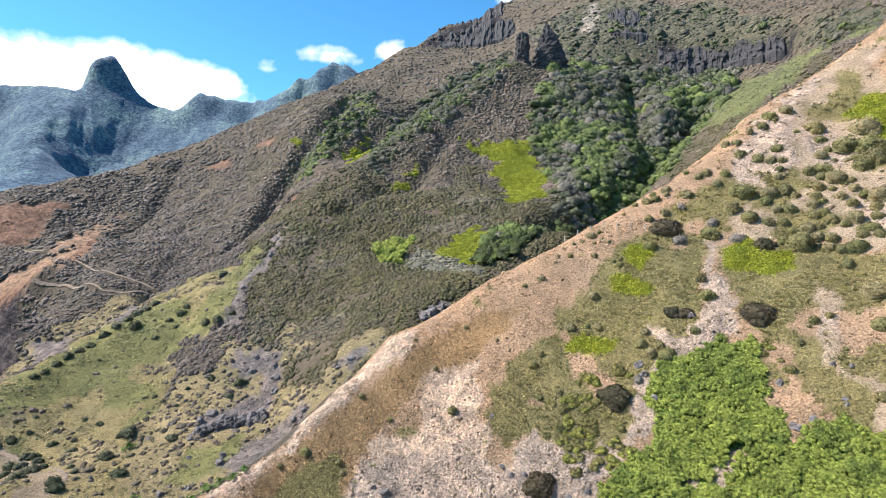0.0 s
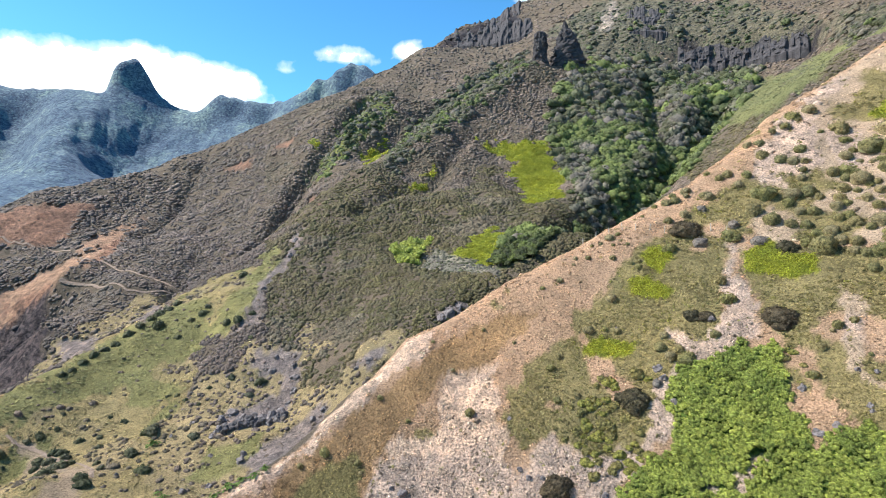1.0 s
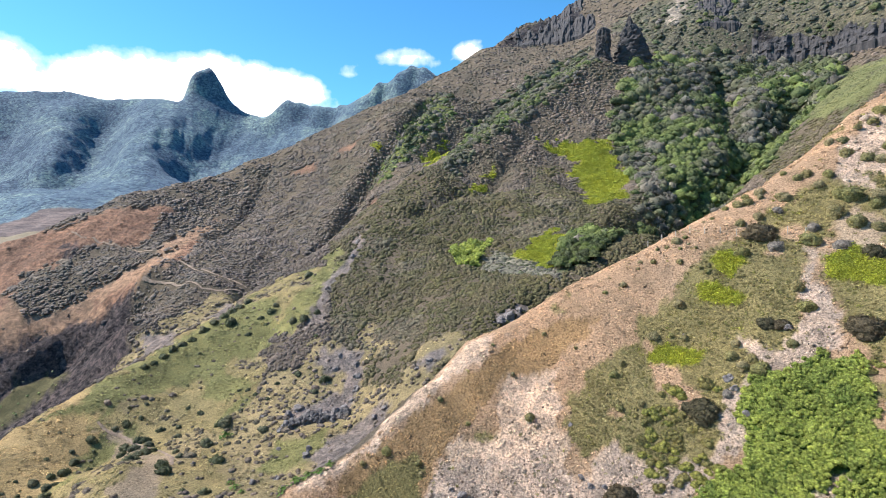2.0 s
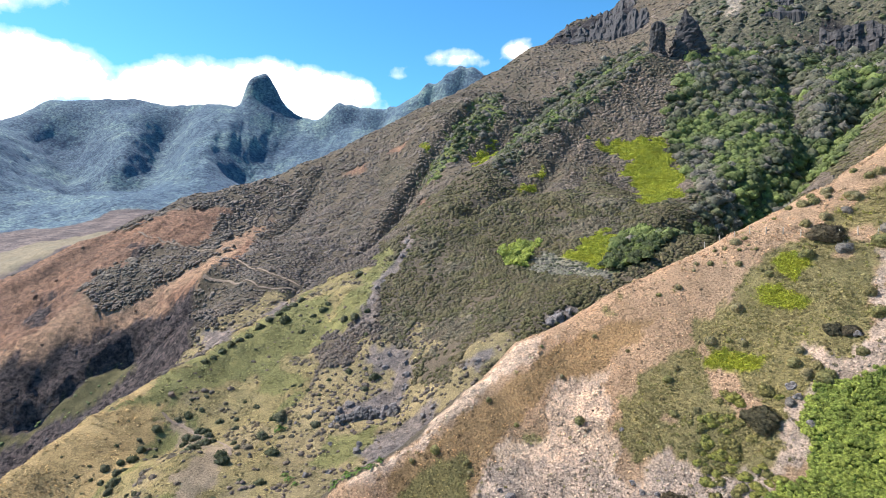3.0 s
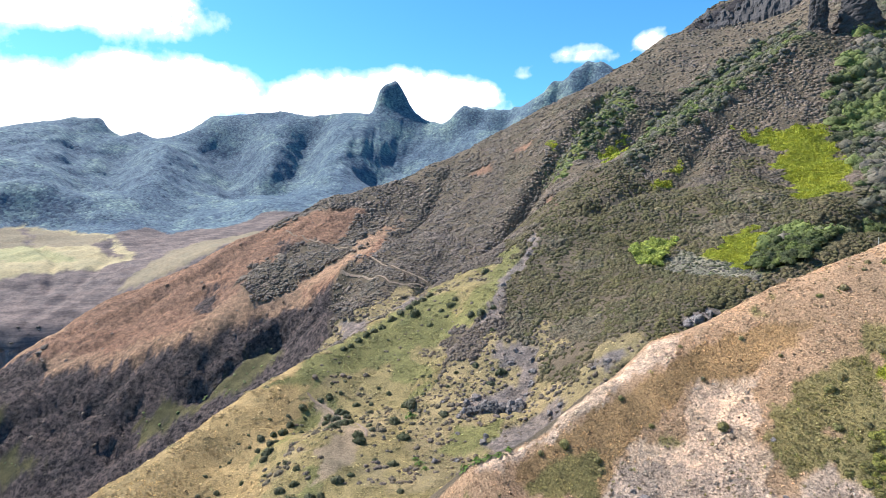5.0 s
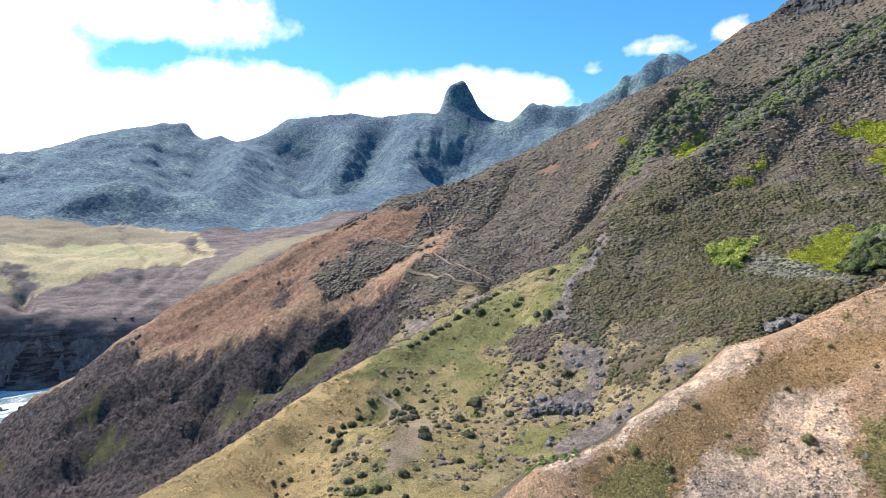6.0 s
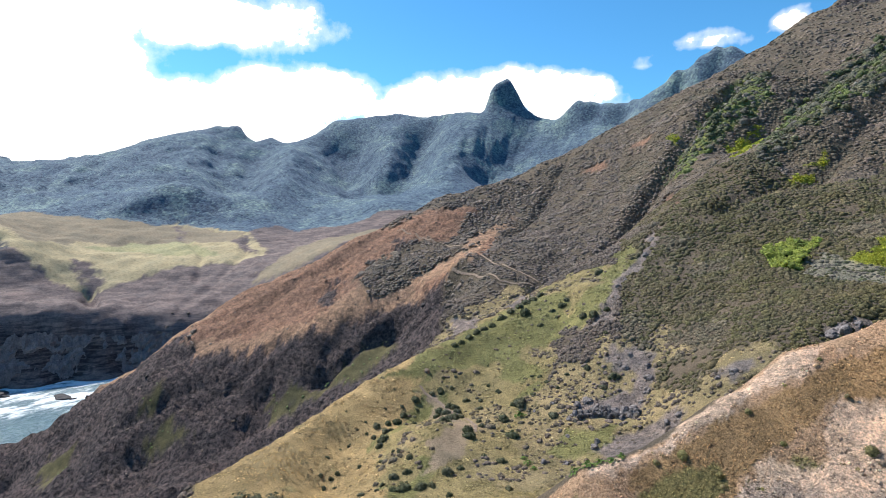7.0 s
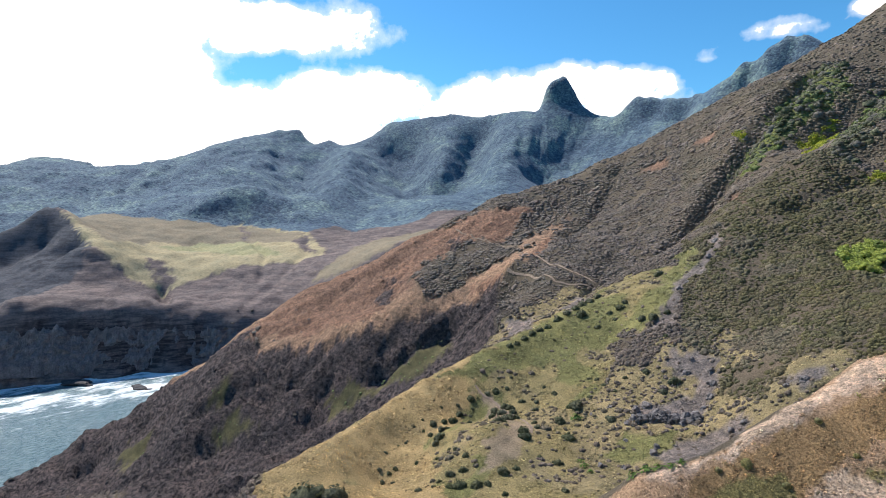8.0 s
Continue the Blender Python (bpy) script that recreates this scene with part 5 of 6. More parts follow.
GIANT_LEAVES = [
    (-82.3, 141.3, 2.6), (-67.7, 119.7, 1.9), (-65.1, 117.9, 1.5), (-69.8, 121.5, 1.4), (-37.2, 80, 1.6), (-35.6, 81.1, 1.7), (-34.1, 82.4, 1.5), (-32.4, 83.3, 1.4), (-31.3, 84.8, 1.3),
    (36.2, 79.9, 1.98), (34.1, 80.0, 1.68), (38.4, 79.3, 1.49), (39.3, 85.7, 1.34),
]
FENCE = [(38.7, 131.9), (41.5, 130.6), (44.5, 129.7), (47.4, 128.3), (50.5, 126.8), (53.8, 126.5), (56.9, 125.9), (60.0, 124.9)]



# ---- building plants and stones ----
rng = np.random.default_rng(7)


def part(name, me, mat, parent, label=""):
    me.materials.clear()
    me.materials.append(mat)
    ob = new(name, me)
    ob.parent = parent
    return tagged(ob, label)


def mesh_of(name, verts, faces, tint=None, smooth=True):
    """A mesh from arrays of corners and of triangles or quads."""
    faces = np.asarray(faces, np.int32)
    k = faces.shape[1]
    me = bpy.data.meshes.new(name)
    me.vertices.add(len(verts))
    me.vertices.foreach_set("co", np.asarray(verts, np.float32).ravel())
    me.loops.add(faces.size)
    me.loops.foreach_set("vertex_index", faces.ravel())
    me.polygons.add(len(faces))
    me.polygons.foreach_set("loop_start", np.arange(0, faces.size, k, dtype=np.int32))
    me.polygons.foreach_set("use_smooth", np.full(len(faces), smooth))
    me.update(calc_edges=True)
    if tint is not None:
        colour_layer(me, "tint", np.asarray(tint, float))
    return me


def dome(sides, rings, uneven, seed):
    """A lumpy dome of half-width 1 that sinks a little into the ground."""
    g = np.random.default_rng(seed)
    v, f = [], []
    for k in range(rings):
        h = -0.35 + 1.12 * k / rings
        w = math.sqrt(max(0.05, 1 - (max(h, 0) / 0.85) ** 2))
        for s in range(sides):
            a = 2 * math.pi * (s + 0.5 * (k % 2)) / sides
            q = w * (1 + g.uniform(-uneven, uneven))
            v.append((math.cos(a) * q, math.sin(a) * q, h + g.uniform(-uneven, uneven) * 0.4 * (k > 0)))
    v.append((g.uniform(-0.15, 0.15), g.uniform(-0.15, 0.15), 0.82 + g.uniform(-0.1, 0.12)))
    for k in range(rings - 1):
        for s in range(sides):
            a, b = k * sides + s, k * sides + (s + 1) % sides
            f += [(a, b, a + sides), (b, b + sides, a + sides)]
    top = (rings - 1) * sides
    f += [(top + s, top + (s + 1) % sides, len(v) - 1) for s in range(sides)]
    return np.array(v), np.array(f)


def leaf_cloud(count, size, seed, height=0.85, fill=0.75, up=0.0, jitter=0.55):
    """Many small pointed leaves over a dome of half-width 1, two triangles each."""
    g = np.random.default_rng(seed)
    d = g.normal(size=(count, 3))
    d[:, 2] = np.abs(d[:, 2])
    d /= np.linalg.norm(d, axis=1)[:, None]
    c = d * g.uniform(fill, 1.05, (count, 1)) * (1, 1, height)
    out = d * (1 - up) + np.array((0, 0, up)) + g.normal(0, jitter, (count, 3))
    out /= np.linalg.norm(out, axis=1)[:, None]
    t = np.cross(out, g.normal(size=(count, 3)))
    t /= np.linalg.norm(t, axis=1)[:, None]
    b = np.cross(out, t)
    s = size * g.uniform(0.7, 1.4, (count, 1))
    v = np.stack([c - t * s, c - b * s * 0.55, c + t * s, c + b * s * 0.55], 1).reshape(-1, 3)
    i = np.arange(count)[:, None] * 4
    return v, np.concatenate([i + (0, 1, 2), i + (0, 2, 3)])


def joined(*pieces):
    v, f, n = [], [], 0
    for a, b in pieces:
        v.append(a)
        f.append(b + n)
        n += len(a)
    return np.concatenate(v), np.concatenate(f)


def clumped(lobes, leaves, leaf, seed, flat=0.75):
    """A crown of several lobes, each a dark core under a skin of leaves."""
    g = np.random.default_rng(seed)
    out = []
    for k in range(lobes):
        a, d = g.uniform(0, 6.28), 0.0 if k == 0 else g.uniform(0.3, 0.62)
        w = 0.78 if k == 0 else g.uniform(0.32, 0.55)
        off = np.array([math.cos(a) * d, math.sin(a) * d, g.uniform(0, 0.18)])
        core, skin = dome(7, 3, 0.2, seed * 31 + k), leaf_cloud(max(6, int(leaves * w * w / 1.6)), leaf / w, seed * 57 + k, flat)
        for v, f in ((core[0] * (0.9, 0.9, flat), core[1]), skin):
            out.append((v * w + off, f))
    return joined(*out)


def tinted(n, colour, spread, seed):
    g = np.random.default_rng(seed)
    return np.clip(np.array(colour) * g.normal(1, spread, (n, 1)), 0.005, 0.9)


def stems(count, seed):
    """Thin leaning stems under a bush."""
    g = np.random.default_rng(seed)
    v, f = [], []
    for k in range(count):
        a, lean, n = g.uniform(0, 6.28), g.uniform(0.15, 0.5), len(v)
        for h, w in ((-0.35, 0.05), (0.35, 0.025)):
            for s in range(4):
                q = s * math.pi / 2
                v.append((math.cos(a) * lean * (h + 0.35) + math.cos(q) * w, math.sin(a) * lean * (h + 0.35) + math.sin(q) * w, h))
        f += [(n + s, n + (s + 1) % 4, n + 4 + (s + 1) % 4, n + 4 + s) for s in range(4)]
    return mesh_of("stems", v, f)


def make_bush(seed, colour, leaves, leaf, label, group, flat=1.0, lobes=5):
    root = tagged(new("bush"), label, "bush", group)
    v, f = clumped(lobes, leaves, leaf, seed, flat)
    part("crown", mesh_of("crown", v, f, tinted(len(v), colour, 0.16, seed)), LEAF, root)
    part("stem", stems(5, seed), STEM_WOOD, root)
    return root


def ground_at(pts):
    p = np.array(pts, float)
    return land_height(p[:, 0], p[:, 1])


def slope_frames(x, y, lean):
    """Axes that stand between straight up and square to the slope."""
    d = np.maximum(0.4, 0.006 * np.hypot(x, y))
    h = base_height(x, y)
    n = np.stack([-(base_height(x + d, y) - h) / d, -(base_height(x, y + d) - h) / d, np.ones(len(x))], 1)
    n /= np.linalg.norm(n, axis=1)[:, None]
    n = n * lean + np.array((0, 0, 1.0)) * (1 - lean)
    n /= np.linalg.norm(n, axis=1)[:, None]
    u = np.cross(n, np.array((0.0, 1.0, 0.05)))
    u /= np.linalg.norm(u, axis=1)[:, None]
    return u, np.cross(n, u), n


def plant_all(makers, places, sink=0.05, lean=0.75):
    """Copies of the made things at the places; the first few are the originals."""
    z = ground_at(places)
    p = np.array(places, float)
    frames = np.stack(slope_frames(p[:, 0], p[:, 1], lean), -1)
    for k, ((x, y, w), h) in enumerate(zip(places, z)):
        m = Matrix.Translation((x, y, h - sink * w)) @ Matrix(frames[k].tolist()).to_4x4() @ Matrix.Rotation(rng.uniform(0, 6.28), 4, "Z") @ Matrix.Diagonal((w, w, w * rng.uniform(0.85, 1.15), 1))
        src = makers[k % len(makers)]
        if k < len(makers):
            src.matrix_basis = m
        else:
            copy_thing(src, Matrix()).matrix_basis = m


plant_all([make_bush(11 + k, c, 330, 0.085, "low rounded olive-grey bush on the dry slope", "bushes on the spur")
           for k, c in enumerate([(0.3, 0.255, 0.125), (0.26, 0.235, 0.11), (0.34, 0.285, 0.16), (0.27, 0.25, 0.105)])], SPUR_BUSHES)
plant_all([make_bush(21 + k, c, 420, 0.075, "large dark brown-leaved bush on the dry slope", "dark bushes", 0.5, 14) for k, c in enumerate([(0.125, 0.098, 0.062), (0.105, 0.092, 0.055)])], DARK_BUSHES)
plant_all([make_bush(31, (0.27, 0.235, 0.215), 300, 0.06, "bare grey twiggy bush among green growth", "grey bushes")], GREY_BUSHES)
plant_all([make_bush(35 + k, c, 420, 0.07, "loose yellow-green bush above the scree", "loose green bushes", 0.3, 12) for k, c in enumerate([(0.36, 0.34, 0.09), (0.29, 0.25, 0.095)])], [(x + w * rng.normal(0, 0.8), y + w * rng.normal(0, 0.8), w * rng.uniform(0.22, 0.5)) for x, y, w in LOW_BUSHES for _ in range(10)])
plant_all([make_bush(41 + k, c, 240, 0.1, "small dark green bush on the grassy shoulder", "bushes on the grassy shoulder")
           for k, c in enumerate([(0.12, 0.125, 0.07), (0.145, 0.145, 0.09), (0.105, 0.115, 0.06)])], [(x, y, w * 0.85) for x, y, w in MEADOW_BUSHES])


def make_giant_leaves(seed):
    """A rosette of very large round leaves on stalks."""
    root = tagged(new("giant_leaf_plant"), "rosette of very large bright green leaves in the gully", "plant", "giant-leaved plants")
    g = np.random.default_rng(seed)
    for k in range(18):
        a, lift, d, w = 2.4 * k + g.uniform(-0.3, 0.3), 0.7 - 0.03 * k + g.uniform(-0.15, 0.15), 0.12 + 0.05 * k, g.uniform(0.17, 0.29)
        c = np.array([math.cos(a) * d, math.sin(a) * d, lift])
        v = [c + (0, 0, -0.06)]
        for s in range(14):
            q = s * 2 * math.pi / 14
            rr = w * (1.0 if s % 2 else 0.8)
            v.append(c + (math.cos(q) * rr, math.sin(q) * rr, 0.07 * math.cos(q - a) * -1.5 + g.uniform(0, 0.05)))
        f = [(0, 1 + s, 1 + (s + 1) % 14) for s in range(14)]
        part("leaf", mesh_of("leaf", v, f, tinted(len(v), (0.13, 0.21, 0.045), 0.12, seed + k)), LEAF, root)
    return root


plant_all([make_giant_leaves(51), make_giant_leaves(52)], [(x, y, w * 0.75) for x, y, w in GIANT_LEAVES], 0.1)


def rock_mesh(seed, stretch=(1, 1, 0.85), rough=0.5, level=3):
    bm = bmesh.new()
    bmesh.ops.create_icosphere(bm, subdivisions=level, radius=1)
    off = Vector((seed * 3.7, seed * 1.3, seed * 0.7))
    for v in bm.verts:
        d = v.co.normalized()
        k = 1 + rough * noise.noise(d * 1.1 + off) * 1.6 + rough * 0.6 * abs(noise.noise(d * 3.1 + off)) - rough * 0.4 * abs(noise.noise(d * 6.3 + off))
        v.co = Vector((d.x * k * stretch[0], d.y * k * stretch[1], d.z * k * stretch[2]))
    me = bpy.data.meshes.new("rock")
    bm.to_mesh(me)
    bm.free()
    return me


def make_rock(seed, label, group, mat, name="boulder", cat="rock"):
    me = rock_mesh(seed)
    me.materials.append(mat)
    return tagged(new(name, me), label, cat, group)


plant_all([make_rock(61 + k, "weathered grey rock of the outcrop in the grass", "outcrop rocks", GREY_STONE) for k in range(5)], [(x, y, w * 0.6) for x, y, w in OUTCROP], 0.15)
plant_all([make_rock(71 + k, "pale loose stone on bare soil", "loose stones", GREY_STONE, "stone", "stone") for k in range(3)], STONES, 0.25)


def ledge_places():
    """Blocks side by side along the ledge, two deep."""
    p = np.array(LEDGE)
    at = np.concatenate([[0], np.cumsum(np.hypot(*np.diff(p[:, :2], axis=0).T))])
    out = []
    for deep, low, high in ((0.0, 1.0, 1.9), (-1.8, 0.7, 1.4)):
        t = 0.0
        while t < at[-1]:
            w = rng.uniform(low, high)
            out.append((np.interp(t, at, p[:, 0]) + rng.uniform(-0.3, 0.3), np.interp(t, at, p[:, 1]) + deep + rng.uniform(-0.5, 0.5), w))
            t += w * 1.15
    return out


plant_all([make_rock(91 + k, "dark jagged block of the rock ledge in the grass", "ledge rocks", LEDGE_STONE, "ledge_block") for k in range(6)], ledge_places(), -0.1, 0.3)


def make_pinnacle(place_xy, base, profile, label, seed):
    """A rock tower: rings of given half-widths at given heights, broken up."""
    v, sides, rows = [], 36, 44
    hs, ws = np.array(profile).T[0], np.array(profile).T[1:]
    for k in range(rows):
        h = hs[0] + (hs[-1] - hs[0]) * k / (rows - 1)
        wx, wy = np.interp(h, hs, ws[0]), np.interp(h, hs, ws[1])
        cx = np.interp(h, hs, ws[2])
        for s in range(sides):
            a = 2 * math.pi * s / sides
            d = Vector((math.cos(a) * 2.2, math.sin(a) * 2.2, h * 0.16 + seed))
            q = 1 + 0.26 * noise.noise(d) + 0.2 * noise.noise(d * 2.7) + 0.1 * noise.noise(d * 6)
            v.append((cx + math.cos(a) * wx * q, math.sin(a) * wy * q, h + 1.5 * noise.noise(d * 1.7)))
    f = [(k * sides + s, k * sides + (s + 1) % sides, (k + 1) * sides + (s + 1) % sides, (k + 1) * sides + s) for k in range(rows - 1) for s in range(sides)]
    me = mesh_of("rock_pinnacle", v, f, smooth=False)
    me.materials.append(BASALT)
    ob = tagged(new("rock_pinnacle", me), label, "rock", "pinnacles on the ridge")
    ob.location = (*place_xy, base)
    return ob


PIN = ground_at([(70, 488), (96, 496)])
make_pinnacle((70, 488), PIN[0] - 6.0, [(-14, 9, 9, 0), (0, 8, 8, 0), (6, 6.8, 7, 0.5), (14, 5.8, 6, -0.5), (22, 5.6, 6, 0.6), (28, 5.4, 5.5, 0), (31, 4.5, 4.5, 0), (32.5, 1, 1, 0)],
              "dark columnar rock pinnacle with a mossy top", 3.1)
make_pinnacle((96, 496), PIN[1], [(-16, 19, 14, 2), (0, 16, 11, 1), (8, 14, 10, 0), (16, 11.5, 8, -1), (24, 8.6, 6, -1), (31, 5, 4, -2), (34, 2.6, 2.2, -3), (38, 1.5, 1.3, -3.2), (40, 0.4, 0.4, -3.2)],
              "broad dark rock pinnacle with a spiked top", 8.4)



def make_crag(label, foot, brow, mat, seed, name, beds):
    """A rock wall between its foot and its brow, broken into columns, ledges and clefts."""
    foot, brow = np.array(foot, float), np.array(brow, float)
    step = np.concatenate([[0], np.cumsum(np.hypot(*np.diff(brow[:, :2], axis=0).T))])
    far = np.hypot(*brow[0, :2])
    cols, rows = int(step[-1] / (far * 0.0019)), 26
    s = np.linspace(0, step[-1], cols)
    lo = np.stack([np.interp(s, step, foot[:, k]) for k in range(3)], 1)
    hi = np.stack([np.interp(s, step, brow[:, k]) for k in range(3)], 1)
    k = far / 570
    hi[:, 2] += (fbm(s, s * 0 + seed, 14 * k, 4, seed) * 3.4 + np.floor(fbm(s, s * 0, 5 * k, 2, seed + 1) * 2.5)) * k * (1.8 if beds > 0.5 else 1.0)
    if beds > 0.5:
        hi = lo + (hi - lo) * np.clip(0.9 + 0.2 * fbm(s, s * 0 + seed, 260 * k, 2, seed + 7), 0.7, 1.0)[:, None]
    if "columnar" in label:
        hi = lo + (hi - lo) * np.clip(0.72 + 0.5 * fbm(s, s * 0 + seed, 34 * k, 3, seed + 7), 0.25, 1.05)[:, None]
    out = -hi[:, :2] / np.hypot(hi[:, 0], hi[:, 1])[:, None]
    V = []
    for row in range(rows):
        f = row / (rows - 2)
        if row == rows - 1:
            p = hi.copy()
            p[:, :2] -= out * 16 * k
            p[:, 2] -= 5 * k
            V.append(p)
            continue
        p = lo + (hi - lo) * f
        h = p[:, 2]
        cell = np.floor(s / (4.2 * k) + fbm(s, h, 16 * k, 2, seed + 2) * 0.5)
        hash_ = np.modf(np.sin(cell * 12.9898 + np.floor(h / (9 * k) + np.sin(cell * 3.1)) * 78.233 + seed) * 43758.5453)[0]
        push = (ridged(s, h * (0.9 if beds > 0.5 else 0.22), 13 * k, 4, seed + 3) - 0.5) * (5 if beds > 0.5 else 7) + hash_ * (0.4 if beds > 0.5 else 1.7) + fbm(s, h, 4 * k, 3, seed + 4) * 1.2 + (6.0 if "jagged" in label else 0.0) + beds * np.sin(h / (2.6 * k) + fbm(s, h, 30 * k, 2, seed + 5) * 5)
        edge = np.clip(np.minimum(s, step[-1] - s) / (9 * k), 0, 1) ** 0.5
        p[:, :2] += out * ((push - 1.5) * edge * (0.45 + 0.55 * math.sin(math.pi * min(f * 1.05, 1))) - 5 * (1 - edge))[:, None] * k
        p[:, 2] -= (1 - edge) * 5 * k + (8 * k if row == 0 else 0)
        V.append(p)
    i = (np.arange(rows - 1)[:, None] * cols + np.arange(cols - 1)[None]).reshape(-1, 1)
    me = mesh_of(name, np.concatenate(V), i + (0, 1, cols + 1, cols), smooth=False)
    me.materials.append(mat)
    return tagged(new(name, me), label, "cliff", "cliffs")


for seed, (label, (foot, brow)) in enumerate(CRAGS.items()):
    make_crag(label, foot, brow, SEA_CLIFF_STONE if "sea" in label else BASALT, 310 + 9 * seed, "cliff", 0.9 if "sea" in label else 0.2)


def make_fence():
    root = tagged(new("fence"), "line of weathered wooden fence posts over the dry spur", "fence")
    pts = [(FENCE[0][0] - 2.9 * k, FENCE[0][1] + 0.9 * k) for k in (3, 2, 1)] + FENCE
    zs = ground_at(pts)
    v, f = [], []
    for h, w in ((-0.5, 0.1), (1.42, 0.095), (1.5, 0.04)):
        for s in range(8):
            v.append((math.cos(s * math.pi / 4) * w, math.sin(s * math.pi / 4) * w, h))
    f = [(k * 8 + s, k * 8 + (s + 1) % 8, k * 8 + 8 + (s + 1) % 8, k * 8 + 8 + s) for k in range(2) for s in range(8)]
    me = mesh_of("post", v, f, smooth=False)
    for k, ((x, y), z) in enumerate(zip(pts, zs)):
        ob = part("post", me, POST_WOOD, root)
        ob.matrix_basis = pose(x, y, z, rng.uniform(-4, 4), rng.uniform(-4, 4), 30 * k) @ Matrix.Diagonal((1, 1, 1.3 if k == 3 else rng.uniform(0.85, 1.1), 1))
    x, y = pts[3]
    for side in (-1, 1):
        a, b = Vector((x, y, zs[3] + 1.15)), Vector((x + side * 1.9, y - side * 0.5, 0))
        b.z = float(ground_at([(b.x, b.y)])[0]) + 0.1
        brace = bmesh.new()
        bmesh.ops.create_cube(brace, size=1)
        d = b - a
        bmesh.ops.transform(brace, matrix=Matrix.Translation((a + b) / 2) @ d.to_track_quat("Z", "Y").to_matrix().to_4x4() @ Matrix.Diagonal((0.13, 0.13, d.length, 1)), verts=brace.verts)
        me = bpy.data.meshes.new("brace")
        brace.to_mesh(me)
        brace.free()
        part("brace", me, NEW_WOOD, root, "pale new timber brace")
    return root


make_fence()


SEA_ROCKS = [(-744, 229, 14.2), (-822, 180, 26.9), (-875, 145, 9.4), (-728, 235, 4.1)]


def make_trail(line, wide, seed):
    """A worn strip of bare soil that lies on the slope."""
    g = np.random.default_rng(seed)
    p = np.array(line, float)
    at = np.concatenate([[0], np.cumsum(np.hypot(*np.diff(p, axis=0).T))])
    t = np.arange(0, at[-1], wide * 0.8)
    x, y = np.interp(t, at, p[:, 0]) + fbm(t, t * 0, 14, 2, seed) * 0.5, np.interp(t, at, p[:, 1]) + fbm(t, t * 0 + 9, 14, 2, seed) * 0.5
    dx, dy = np.gradient(x), np.gradient(y)
    d = np.hypot(dx, dy)
    rows = []
    for side in (-1, -0.35, 0.35, 1):
        k = side * wide * 0.5 * (g.uniform(0.75, 1.3, len(t)) if abs(side) == 1 else 1.0)
        qx, qy = x - dy / d * k, y + dx / d * k
        rows.append(np.stack([qx, qy, base_top(qx, qy) + (0.02 if abs(side) == 1 else 0.1)], 1))
    n = len(t)
    i = (np.arange(3)[:, None] * n + np.arange(n - 1)[None]).reshape(-1, 1)
    me = mesh_of("trail", np.concatenate(rows), i + (0, 1, n + 1, n))
    me.materials.append(TRAIL_SOIL)
    return tagged(new("trail", me), "narrow foot trail of bare reddish soil along the slope", "trail", "foot trails", "structure")


def base_top(x, y):
    """The highest land close by, so that a strip on it is not swallowed."""
    k = 0.0012 * np.hypot(x, y)
    return np.max([land_height(x + a * k, y + b * k) for a, b in ((0, 0), (1, 0), (-1, 0), (0, 1), (0, -1))], axis=0)


for k, line in enumerate(TRAILS):
    make_trail(line, 0.9 if k == 3 else 1.05, 401 + k)


def make_sea_rocks():
    for k, (x, y, w) in enumerate(SEA_ROCKS):
        me = rock_mesh(81 + k, (1.0, 0.45, 0.16), 0.35)
        me.materials.append(BASALT)
        ob = tagged(new("sea_rock", me), "low black rock awash in the surf", "rock", "rocks in the surf")
        ob.matrix_basis = Matrix.Translation((x, y, SEA + 0.4)) @ Matrix.Rotation(0.5 * k, 4, "Z") @ Matrix.Diagonal((w, w, w, 1))


make_sea_rocks()



# ---- growth that nobody could count ----
def polar_places(a0, a1, r0, r1, step, seed, least=0.0):
    """Jittered places whose spacing grows with the distance from the valley's mouth."""
    g = np.random.default_rng(seed)
    xs, ys, r = [], [], r0
    while r < r1:
        s = max(step * r, least)
        n = int(radians(a1 - a0) * r / s)
        a = radians(a0) + (np.arange(n) + g.uniform(-0.45, 0.45, n)) * s / r
        q = r + g.uniform(-0.45, 0.45, n) * s
        xs.append(np.sin(a) * q)
        ys.append(np.cos(a) * q)
        r += s
    return np.concatenate(xs), np.concatenate(ys)


